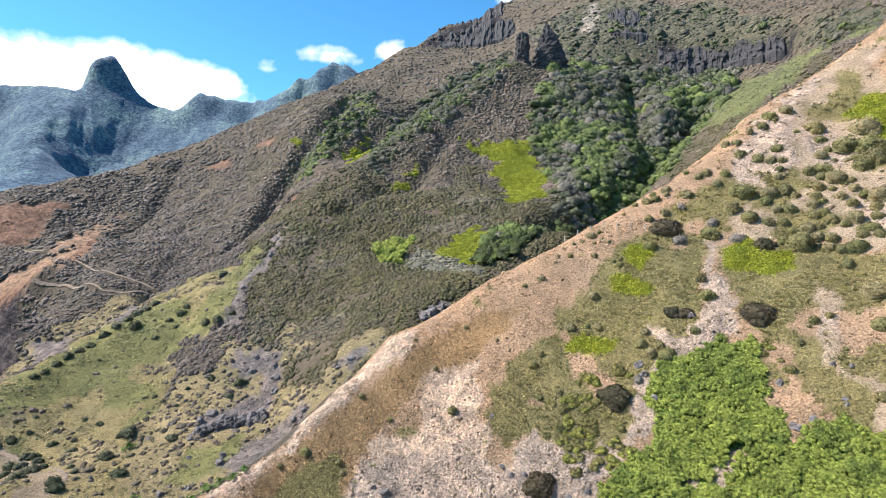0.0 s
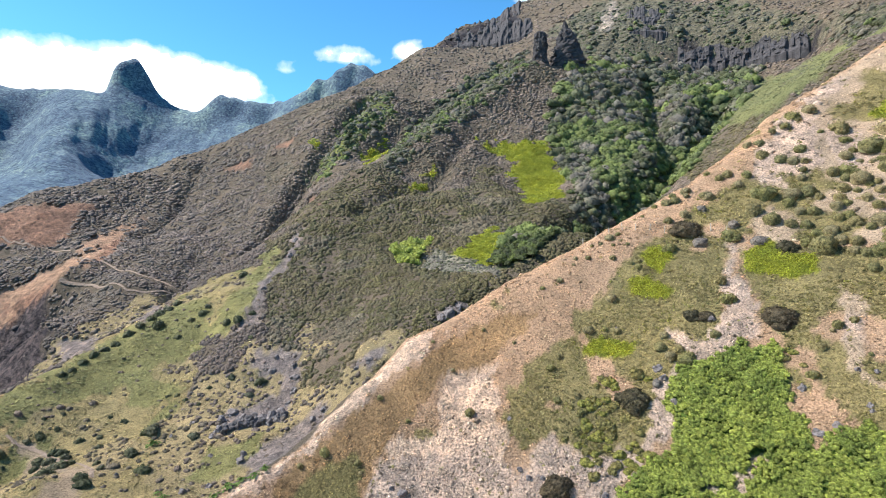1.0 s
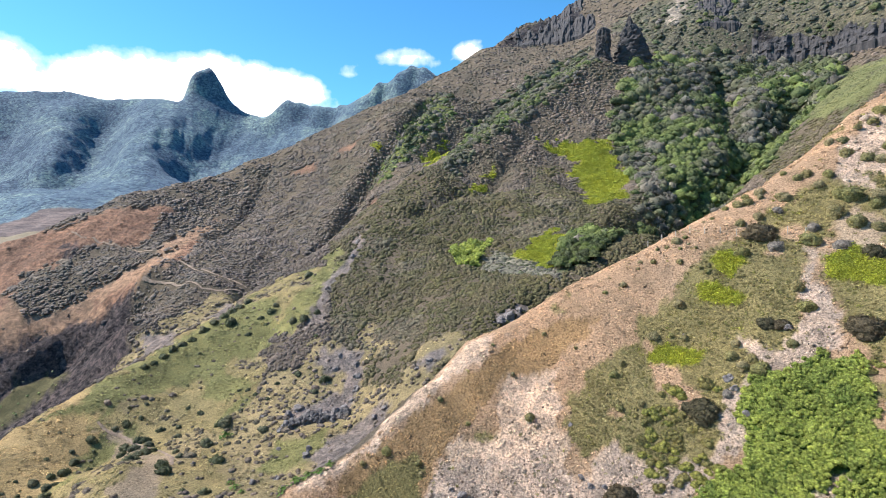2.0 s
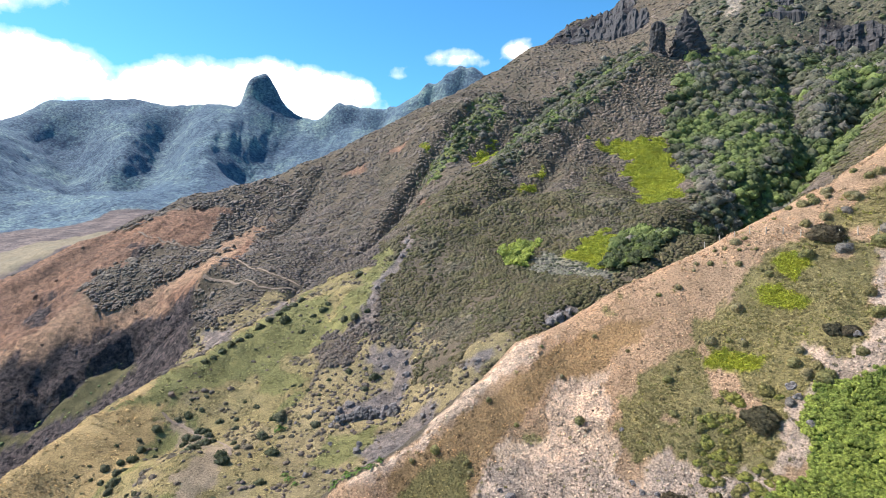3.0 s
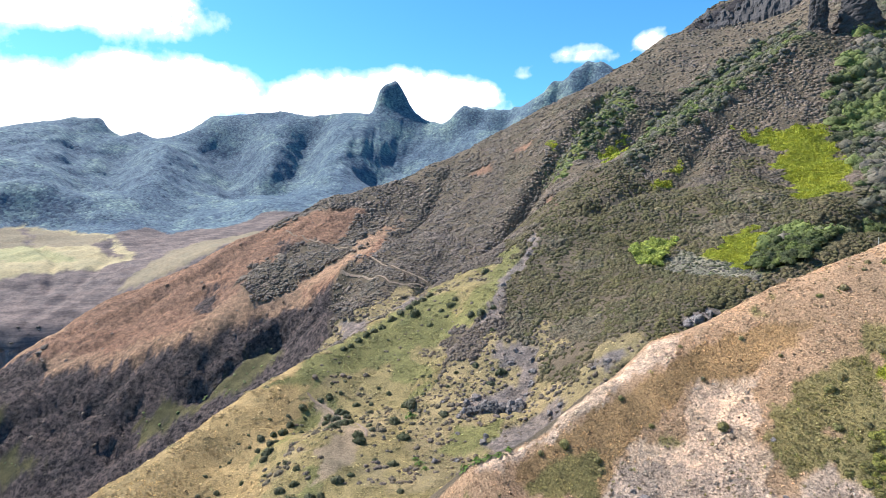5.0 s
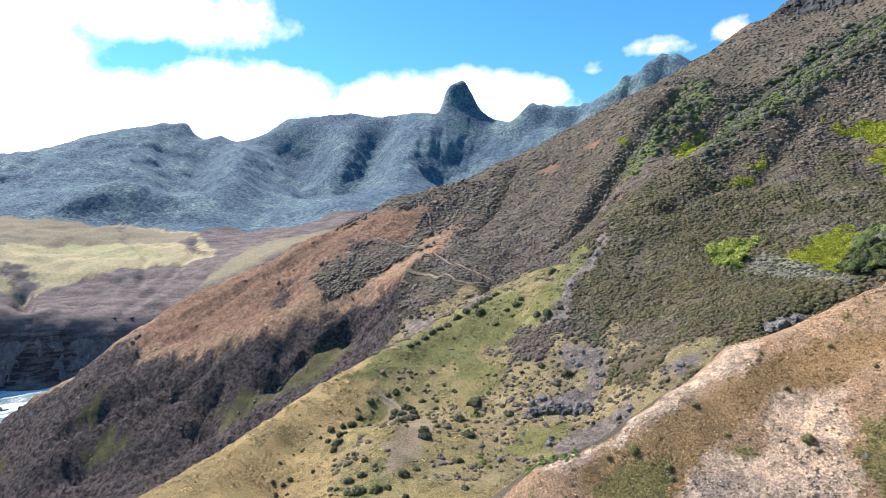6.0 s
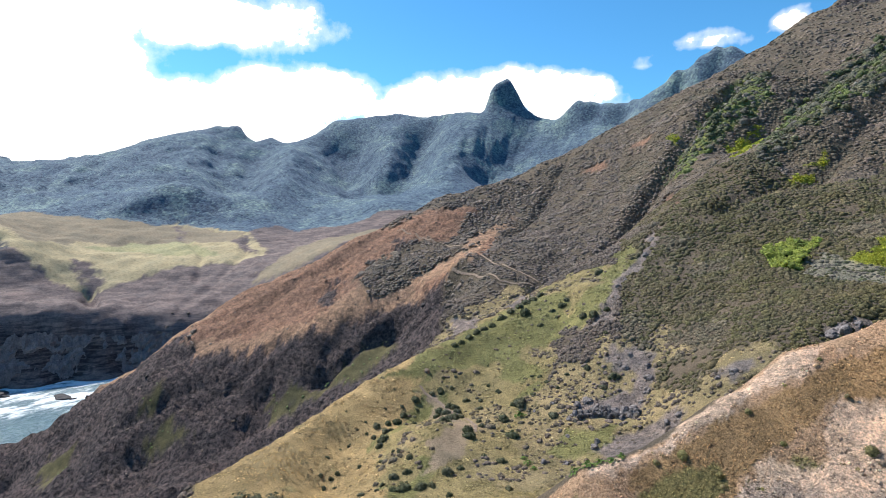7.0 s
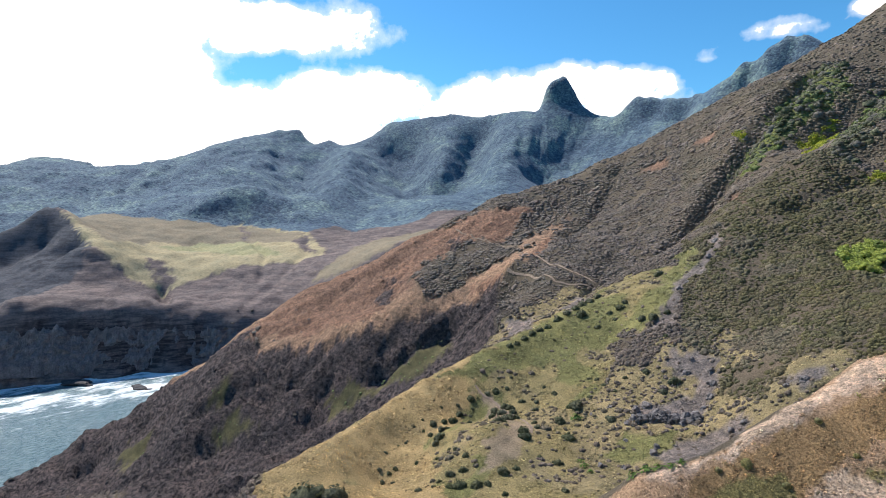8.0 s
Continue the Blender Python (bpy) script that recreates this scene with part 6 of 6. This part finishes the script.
def scatter(name, protos, x, y, z, size, tint, mat, label, category, tall=1.0, spread=0.12, lean=0.85):
    g = np.random.default_rng(len(x))
    pick = g.integers(0, len(protos), len(x))
    U, W, N = slope_frames(x, y, lean)
    V, F, T, n = [], [], [], 0
    for k, (pv, pf) in enumerate(protos):
        i = np.where(pick == k)[0]
        if not len(i):
            continue
        a = g.uniform(0, 6.28, len(i))
        c, s = np.cos(a)[:, None], np.sin(a)[:, None]
        w = size[i][:, None]
        hz = w * tall * g.uniform(0.75, 1.25, (len(i), 1))
        px, py, pz = (pv[None, :, 0] * c - pv[None, :, 1] * s) * w, (pv[None, :, 0] * s + pv[None, :, 1] * c) * w, pv[None, :, 2] * hz
        at = np.stack([x[i], y[i], z[i]], 1)
        V.append((at[:, None] + px[..., None] * U[i][:, None] + py[..., None] * W[i][:, None] + pz[..., None] * N[i][:, None]).reshape(-1, 3))
        F.append((pf[None] + (np.arange(len(i)) * len(pv))[:, None, None]).reshape(-1, 3) + n)
        T.append(np.repeat(tint[i], len(pv), 0) * g.normal(1, spread, (len(i) * len(pv), 1)))
        n += len(i) * len(pv)
    me = mesh_of(name, np.concatenate(V), np.concatenate(F), np.clip(np.concatenate(T), 0.004, 0.9))
    me.materials.append(mat)
    return tagged(new(name, me), label, category, kind="stuff")


COVER_NAMES = list(COVER)


def tints(palette, x, y, size, seed):
    """Colours that drift from one of the palette to the next over the slope."""
    p = np.array(palette)
    g = np.random.default_rng(seed)
    f = np.clip(0.5 + fbm(x, y, size, 3, seed) * 0.9 + g.normal(0, 0.1, len(x)), 0, 0.999) * (len(p) - 1)
    k = f.astype(int)
    part_way = (f - k)[:, None]
    return (p[k] * (1 - part_way) + p[k + 1] * part_way) * g.normal(1, 0.08, (len(x), 1))


SCRUB_TINTS = [(0.152, 0.122, 0.085), (0.173, 0.133, 0.106), (0.19, 0.143, 0.12), (0.168, 0.13, 0.1), (0.21, 0.16, 0.14)]
WEST_TINTS = [(0.147, 0.117, 0.097), (0.167, 0.127, 0.11), (0.157, 0.122, 0.103), (0.18, 0.137, 0.122)]
GREEN_TINTS = [(0.095, 0.11, 0.05), (0.135, 0.16, 0.055), (0.165, 0.2, 0.06), (0.105, 0.125, 0.05), (0.2, 0.175, 0.145)]
GREY_TINTS = [(0.082, 0.09, 0.045), (0.18, 0.155, 0.142), (0.112, 0.12, 0.058), (0.142, 0.125, 0.112), (0.078, 0.1, 0.04)]
SLOPE_TINTS = [(0.140, 0.175, 0.056), (0.168, 0.210, 0.070), (0.119, 0.140, 0.063), (0.182, 0.175, 0.105)]
LIME_TINTS = [(0.335, 0.355, 0.045), (0.4, 0.415, 0.05), (0.28, 0.315, 0.045)]
# share of the ground that grows bushes, their size, colours
GROWTH = {"scrub": (0.93, 1.0, SCRUB_TINTS), "graymix": (0.95, 1.0, [(0.068, 0.075, 0.042), (0.14, 0.122, 0.11), (0.085, 0.1, 0.046), (0.11, 0.097, 0.085), (0.065, 0.085, 0.035)]), "hollow": (0.85, 0.95, [(0.1, 0.11, 0.06), (0.17, 0.2, 0.07), (0.15, 0.14, 0.1), (0.2, 0.24, 0.06), (0.12, 0.13, 0.07)]), "green_slope": (0.75, 0.6, [(0.145, 0.155, 0.07), (0.17, 0.172, 0.08), (0.13, 0.135, 0.068), (0.17, 0.16, 0.11)]), "dead": (0.6, 0.8, GREY_TINTS),
          "mottled": (0.33, 0.8, SCRUB_TINTS), "olive_grass": (0.05, 0.8, SCRUB_TINTS), "green": (0.03, 0.7, SCRUB_TINTS), "darkrock": (0.2, 0.7, GREY_TINTS), "moss": (0.1, 0.6, SLOPE_TINTS), "thick": (1.0, 1.2, [(0.11, 0.108, 0.058), (0.17, 0.145, 0.12), (0.125, 0.122, 0.06), (0.13, 0.115, 0.085), (0.1, 0.11, 0.05)]),
          "purple": (0.1, 0.7, WEST_TINTS), "black": (0.025, 0.6, WEST_TINTS), "red": (0.012, 0.6, WEST_TINTS), "tan_rock": (0.02, 0.6, WEST_TINTS), "lightrock": (0.1, 0.7, GREY_TINTS), "rock": (0.12, 0.6, SCRUB_TINTS)}


NEAR_TINTS = [(0.118, 0.103, 0.046), (0.13, 0.108, 0.054), (0.148, 0.12, 0.07), (0.11, 0.1, 0.042), (0.175, 0.143, 0.1)]


def build_scrub(r0, r1, step, least, protos, label, tall, seed, wide=1.0):
    x, y = polar_places(-84, 46, r0, r1, step, seed, least)
    keep = (inside(x, y, SPUR) < -8) & ~((y < 330) & (x < -420))
    for line in TRAILS:
        keep &= line_distance(x, y, line) > 1.8
    x, y = x[keep], y[keep]
    cover = covers(x, y)
    g = np.random.default_rng(seed)
    share, size, tint = np.zeros(len(x)), np.ones(len(x)), np.zeros((len(x), 3))
    west = x < -0.36 * y
    for kind, (p, s, pal) in GROWTH.items():
        i = cover == COVER_NAMES.index(kind)
        share[i], size[i] = p, s
        if i.any():
            tint[i] = tints(pal, x[i], y[i], 40, 93)
            if kind == "scrub":
                w = i & (np.hypot(x, y) < 330 + 60 * fbm(x, y, 50, 2, 96))
                tint[w] = tints(NEAR_TINTS, x[w], y[w], 40, 98)
                w = i & west
                tint[w] = tints(WEST_TINTS, x[w], y[w], 40, 95)
    thin = np.clip(1.0 - 1.3 * np.maximum(fbm(x, y, 22, 3, 97) - 0.28, 0), 0.2, 1)
    i = g.uniform(size=len(x)) < share * thin
    x, y, cover, size, tint = x[i], y[i], cover[i], size[i], tint[i]
    r = np.hypot(x, y)
    lump = 1 + 0.55 * fbm(x, y, 6, 2, 99)
    w = wide * np.maximum(least, step * r) * size * lump * np.clip(g.lognormal(-0.4, 0.22, len(x)), 0.35, 1.2)
    scatter("scrub", protos, x, y, land_height(x, y, cover), w, tint * g.lognormal(0, 0.1, (len(x), 1)), CANOPY, label, "scrub", tall, 0.12)


build_scrub(128, 290, 0.0052, 1.15, [joined(dome(5, 2, 0.25, 100 + k), leaf_cloud(7, 0.24, 200 + k, 0.85, 0.9, 0.15)) for k in range(10)], "dense low grey-brown scrub covering the slopes", 0.8, 91)
build_scrub(290, 520, 0.0047, 1.4, [dome(5, 2, 0.3, 210 + k) for k in range(10)], "dense low scrub on the ridges", 0.5, 92, 0.92)
build_scrub(520, 900, 0.0059, 1.4, [dome(4, 2, 0.35, 230 + k) for k in range(8)], "dense low scrub on the high slopes", 0.42, 94, 0.7)


def tuft(seed):
    """A small crown of three lumps with leaves standing off it."""
    g = np.random.default_rng(seed)
    out = [joined(dome(6, 2, 0.25, seed * 3), leaf_cloud(16, 0.2, seed * 5, 0.9, 0.88, 0.2))]
    for k in range(2):
        a, w = g.uniform(0, 6.28), g.uniform(0.45, 0.65)
        v, f = joined(dome(5, 2, 0.25, seed * 7 + k), leaf_cloud(8, 0.3, seed * 9 + k, 0.9, 0.88, 0.2))
        out.append((v * w + (math.cos(a) * 0.62, math.sin(a) * 0.62, 0.1), f))
    return joined(*out)


def build_forest():
    x, y = polar_places(-30, 46, 150, 640, 0.0088, 131, 2.4)
    i = (inside(x, y, SPUR) < -6)
    x, y = x[i], y[i]
    cover = covers(x, y)
    g = np.random.default_rng(6)
    i = (cover == COVER_NAMES.index("forest")) | ((cover == COVER_NAMES.index("thick")) & (g.uniform(size=len(x)) < 0.8)) | ((cover == COVER_NAMES.index("hollow")) & (g.uniform(size=len(x)) < 0.6)) | ((cover == COVER_NAMES.index("graymix")) & (g.uniform(size=len(x)) < 0.2))
    x, y = x[i], y[i]
    r = np.hypot(x, y)
    sparse = cover[i] != COVER_NAMES.index("forest")
    w = np.maximum(2.4, 0.0088 * r) * np.clip(g.lognormal(-0.2, 0.3, len(x)), 0.4, 1.5) * np.where(sparse, 0.62, 1.0)
    z = land_height(x, y, cover[i]) + w * 0.2
    tint = tints(GREEN_TINTS, x, y, 30, 133)
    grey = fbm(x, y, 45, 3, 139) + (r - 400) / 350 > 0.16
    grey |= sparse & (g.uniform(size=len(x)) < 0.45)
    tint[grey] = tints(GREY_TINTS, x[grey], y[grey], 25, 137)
    nearest = np.argsort(r)[:90]
    rest = np.setdiff1d(np.arange(len(x)), nearest)
    protos = [tuft(140 + k) for k in range(8)]
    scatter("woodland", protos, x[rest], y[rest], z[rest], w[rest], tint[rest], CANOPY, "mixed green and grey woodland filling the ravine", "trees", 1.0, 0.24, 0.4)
    makers = []
    for k in range(6):
        root = tagged(new("tree"), "small dense green tree at the ravine's edge", "tree", "trees at the ravine's edge")
        v, f = clumped(6, 150, 0.11, 150 + k, 0.95)
        part("crown", mesh_of("crown", v + (0, 0, 0.3), f, tinted(len(v), GREEN_TINTS[k % 4], 0.18, k)), LEAF, root)
        tv, tf = [], []
        for h, q, lean in ((-0.8, 0.1, 0), (0.0, 0.07, 0.05), (0.6, 0.03, 0.12)):
            tv += [(lean + math.cos(s * math.pi / 3) * q, math.sin(s * math.pi / 3) * q, h) for s in range(6)]
        tf = [(a * 6 + s, a * 6 + (s + 1) % 6, a * 6 + 6 + (s + 1) % 6, a * 6 + 6 + s) for a in range(2) for s in range(6)]
        part("trunk", mesh_of("trunk", tv, tf), STEM_WOOD, root)
        makers.append(root)
    plant_all(makers, [(x[i], y[i], w[i]) for i in nearest], -0.35, 0.1)


build_forest()


def build_leaf_mats():
    """Creeping leafy growth: bright yellow-green patches and the lush thicket on the spur."""
    low = [leaf_cloud(16, 0.29, 160 + k, 0.7, 0.5, 0.45, 0.4) for k in range(6)]
    high = [joined((dome(5, 2, 0.25, 165 + k)[0] * 0.8, dome(5, 2, 0.25, 165 + k)[1]), leaf_cloud(20, 0.24, 170 + k, 0.85, 0.85, 0.2, 0.6)) for k in range(8)]
    lush_tints = [(0.28, 0.32, 0.072), (0.335, 0.38, 0.085), (0.395, 0.43, 0.098), (0.23, 0.28, 0.065)]
    for kind, pal, protos, step, least, name, label, lift in (("lime", LIME_TINTS, low, 0.0042, 0.42, "creeper", "bright yellow-green creeping leaves in low mats", 0.25),
                                                              ("lush", lush_tints, high, 0.0048, 0.47, "thicket", "lush bright green leafy thicket on the slope", 0.9)):
        x, y = polar_places(-40, 45, 62, 480, step, 151, least)
        cover = covers(x, y)
        i = cover == COVER_NAMES.index(kind)
        x, y, cover = x[i], y[i], cover[i]
        r = np.hypot(x, y)
        g = np.random.default_rng(8)
        w = np.maximum(least, step * r) * g.uniform(0.75, 1.35, len(x))
        z = land_height(x, y, cover) + lift * np.maximum(0.15, 0.7 + 1.7 * fbm(x, y, 7, 3, 155)) * np.clip(r / 140, 0.8, 1.4) + lift * 0.9 * np.abs(fbm(x, y, 2.8, 2, 159)) - 0.15
        scatter(name, protos, x, y, z, w, tints(pal, x, y, 5, 157), LEAF, label, "leaves", 0.9, 0.2, 0.95)


build_leaf_mats()


def build_grass():
    """Tussocks of dry and green grass."""
    x, y = polar_places(-84, 44, 66, 330, 0.0058, 171, 0.38)
    cover = covers(x, y)
    g = np.random.default_rng(9)
    share = np.zeros(len(x))
    for kind, p in {"dry": 0.55, "gold": 0.8, "olive": 0.85, "pink_soil": 0.22, "scree": 0.2, "pale": 0.05, "olive_grass": 0.7, "straw": 0.75, "green": 0.8, "mottled": 0.55, "moss": 0.8, "turf": 0.9}.items():
        share[cover == COVER_NAMES.index(kind)] = p
    i = (g.uniform(size=len(x)) < share * np.clip(0.75 + fbm(x, y, 9, 3, 173) * 1.4, 0.05, 1.2))
    x, y, cover = x[i], y[i], cover[i]
    r = np.hypot(x, y)
    base = np.array([COVER[k] for k in COVER])[cover] * np.clip(g.normal(1.15, 0.4, (len(x), 1)), 0.3, 2)
    green = np.clip(fbm(x, y, 12, 3, 177) * 1.5 + 0.25, 0, 1)[:, None] * np.isin(cover, [COVER_NAMES.index(k) for k in ("olive", "green", "olive_grass", "mottled", "turf")])[:, None]
    base = base * (1 - green * 0.5) + np.array((0.19, 0.175, 0.066)) * green * 0.5
    w = np.maximum(0.38, 0.0058 * r) * g.uniform(0.45, 0.95, len(x))
    z = land_height(x, y, cover)
    protos = [leaf_cloud(4, 0.5, 180 + k, 0.6, 0.3, 0.5, 0.35) for k in range(8)]
    scatter("grass", protos, x, y, z, w, base, LEAF, "dry and green grass tussocks on the slopes", "grass", 0.48, 0.2, 0.95)


build_grass()


def build_herbs():
    """Low mixed herbs and shrublets on the dry spur."""
    x, y = polar_places(-24, 44, 66, 250, 0.0072, 211, 0.6)
    cover = covers(x, y)
    g = np.random.default_rng(12)
    share = np.zeros(len(x))
    for kind, p in {"olive": 0.85, "dry": 0.05, "pink_soil": 0.12, "scree": 0.16, "pale": 0.012, "turf": 0.05}.items():
        share[cover == COVER_NAMES.index(kind)] = p
    i = (g.uniform(size=len(x)) < share * np.clip(0.7 + fbm(x, y, 11, 3, 213) * 1.6, 0.05, 1.3)) & (inside(x, y, SPUR) > 0.5)
    x, y, cover = x[i], y[i], cover[i]
    w = np.maximum(0.6, 0.0072 * np.hypot(x, y)) * g.uniform(0.25, 0.65, len(x))
    t = tints([(0.22, 0.195, 0.065), (0.16, 0.15, 0.055), (0.26, 0.22, 0.08), (0.2, 0.155, 0.075), (0.33, 0.32, 0.07), (0.13, 0.12, 0.05)], x, y, 9, 217)
    scatter("herbs", [leaf_cloud(11, 0.36, 230 + k, 0.8, 0.5, 0.3, 0.4) for k in range(8)], x, y, land_height(x, y, cover), w, t, LEAF, "low olive herbs and shrublets on the dry spur", "herbs", 0.8, 0.2, 0.8)


build_herbs()


def build_gravel():
    """Loose stones and clods on the bare soil."""
    x, y = polar_places(-24, 44, 66, 250, 0.0052, 241, 0.4)
    cover = covers(x, y)
    g = np.random.default_rng(13)
    share = np.zeros(len(x))
    for kind, p in {"pale": 0.5, "scree": 0.6, "dry": 0.08, "pink_soil": 0.1}.items():
        share[cover == COVER_NAMES.index(kind)] = p
    i = (g.uniform(size=len(x)) < share * np.clip(0.8 + fbm(x, y, 8, 3, 243) * 1.6, 0.05, 1.5)) & (inside(x, y, SPUR) > 0.5)
    x, y, cover = x[i], y[i], cover[i]
    w = 0.0014 * np.hypot(x, y) * g.lognormal(0, 0.55, len(x))
    t = np.array([COVER[k] for k in COVER])[cover] * g.normal(0.92, 0.28, (len(x), 1))
    scatter("gravel", [dome(4, 2, 0.4, 250 + k) for k in range(6)], x, y, land_height(x, y, cover), w, t, CANOPY, "loose stones and clods on the bare soil", "stones", 0.9, 0.1, 0.6)


build_gravel()


def build_rubble():
    """Broken rock lying on the bare red and black slopes above the sea."""
    x, y = polar_places(-84, -24, 320, 620, 0.0058, 261)
    cover = covers(x, y)
    g = np.random.default_rng(14)
    share = np.zeros(len(x))
    for kind, p in {"red": 0.008, "tan_rock": 0.02, "black": 0.025, "purple": 0.12, "rock": 0.5}.items():
        share[cover == COVER_NAMES.index(kind)] = p
    i = g.uniform(size=len(x)) < share * np.clip(0.55 + fbm(x, y, 24, 3, 263) * 2.2, 0.02, 1.5)
    x, y, cover = x[i], y[i], cover[i]
    w = 0.0024 * np.hypot(x, y) * g.lognormal(0, 0.4, len(x))
    t = np.array([COVER[k] for k in COVER])[cover] * g.normal(0.85, 0.25, (len(x), 1))
    scatter("rubble", [dome(4, 2, 0.55, 270 + k) for k in range(6)], x, y, land_height(x, y, cover), w, t, CANOPY, "broken red-brown and black rock on the bare slopes", "rocks", 0.8, 0.12, 0.7)


build_rubble()
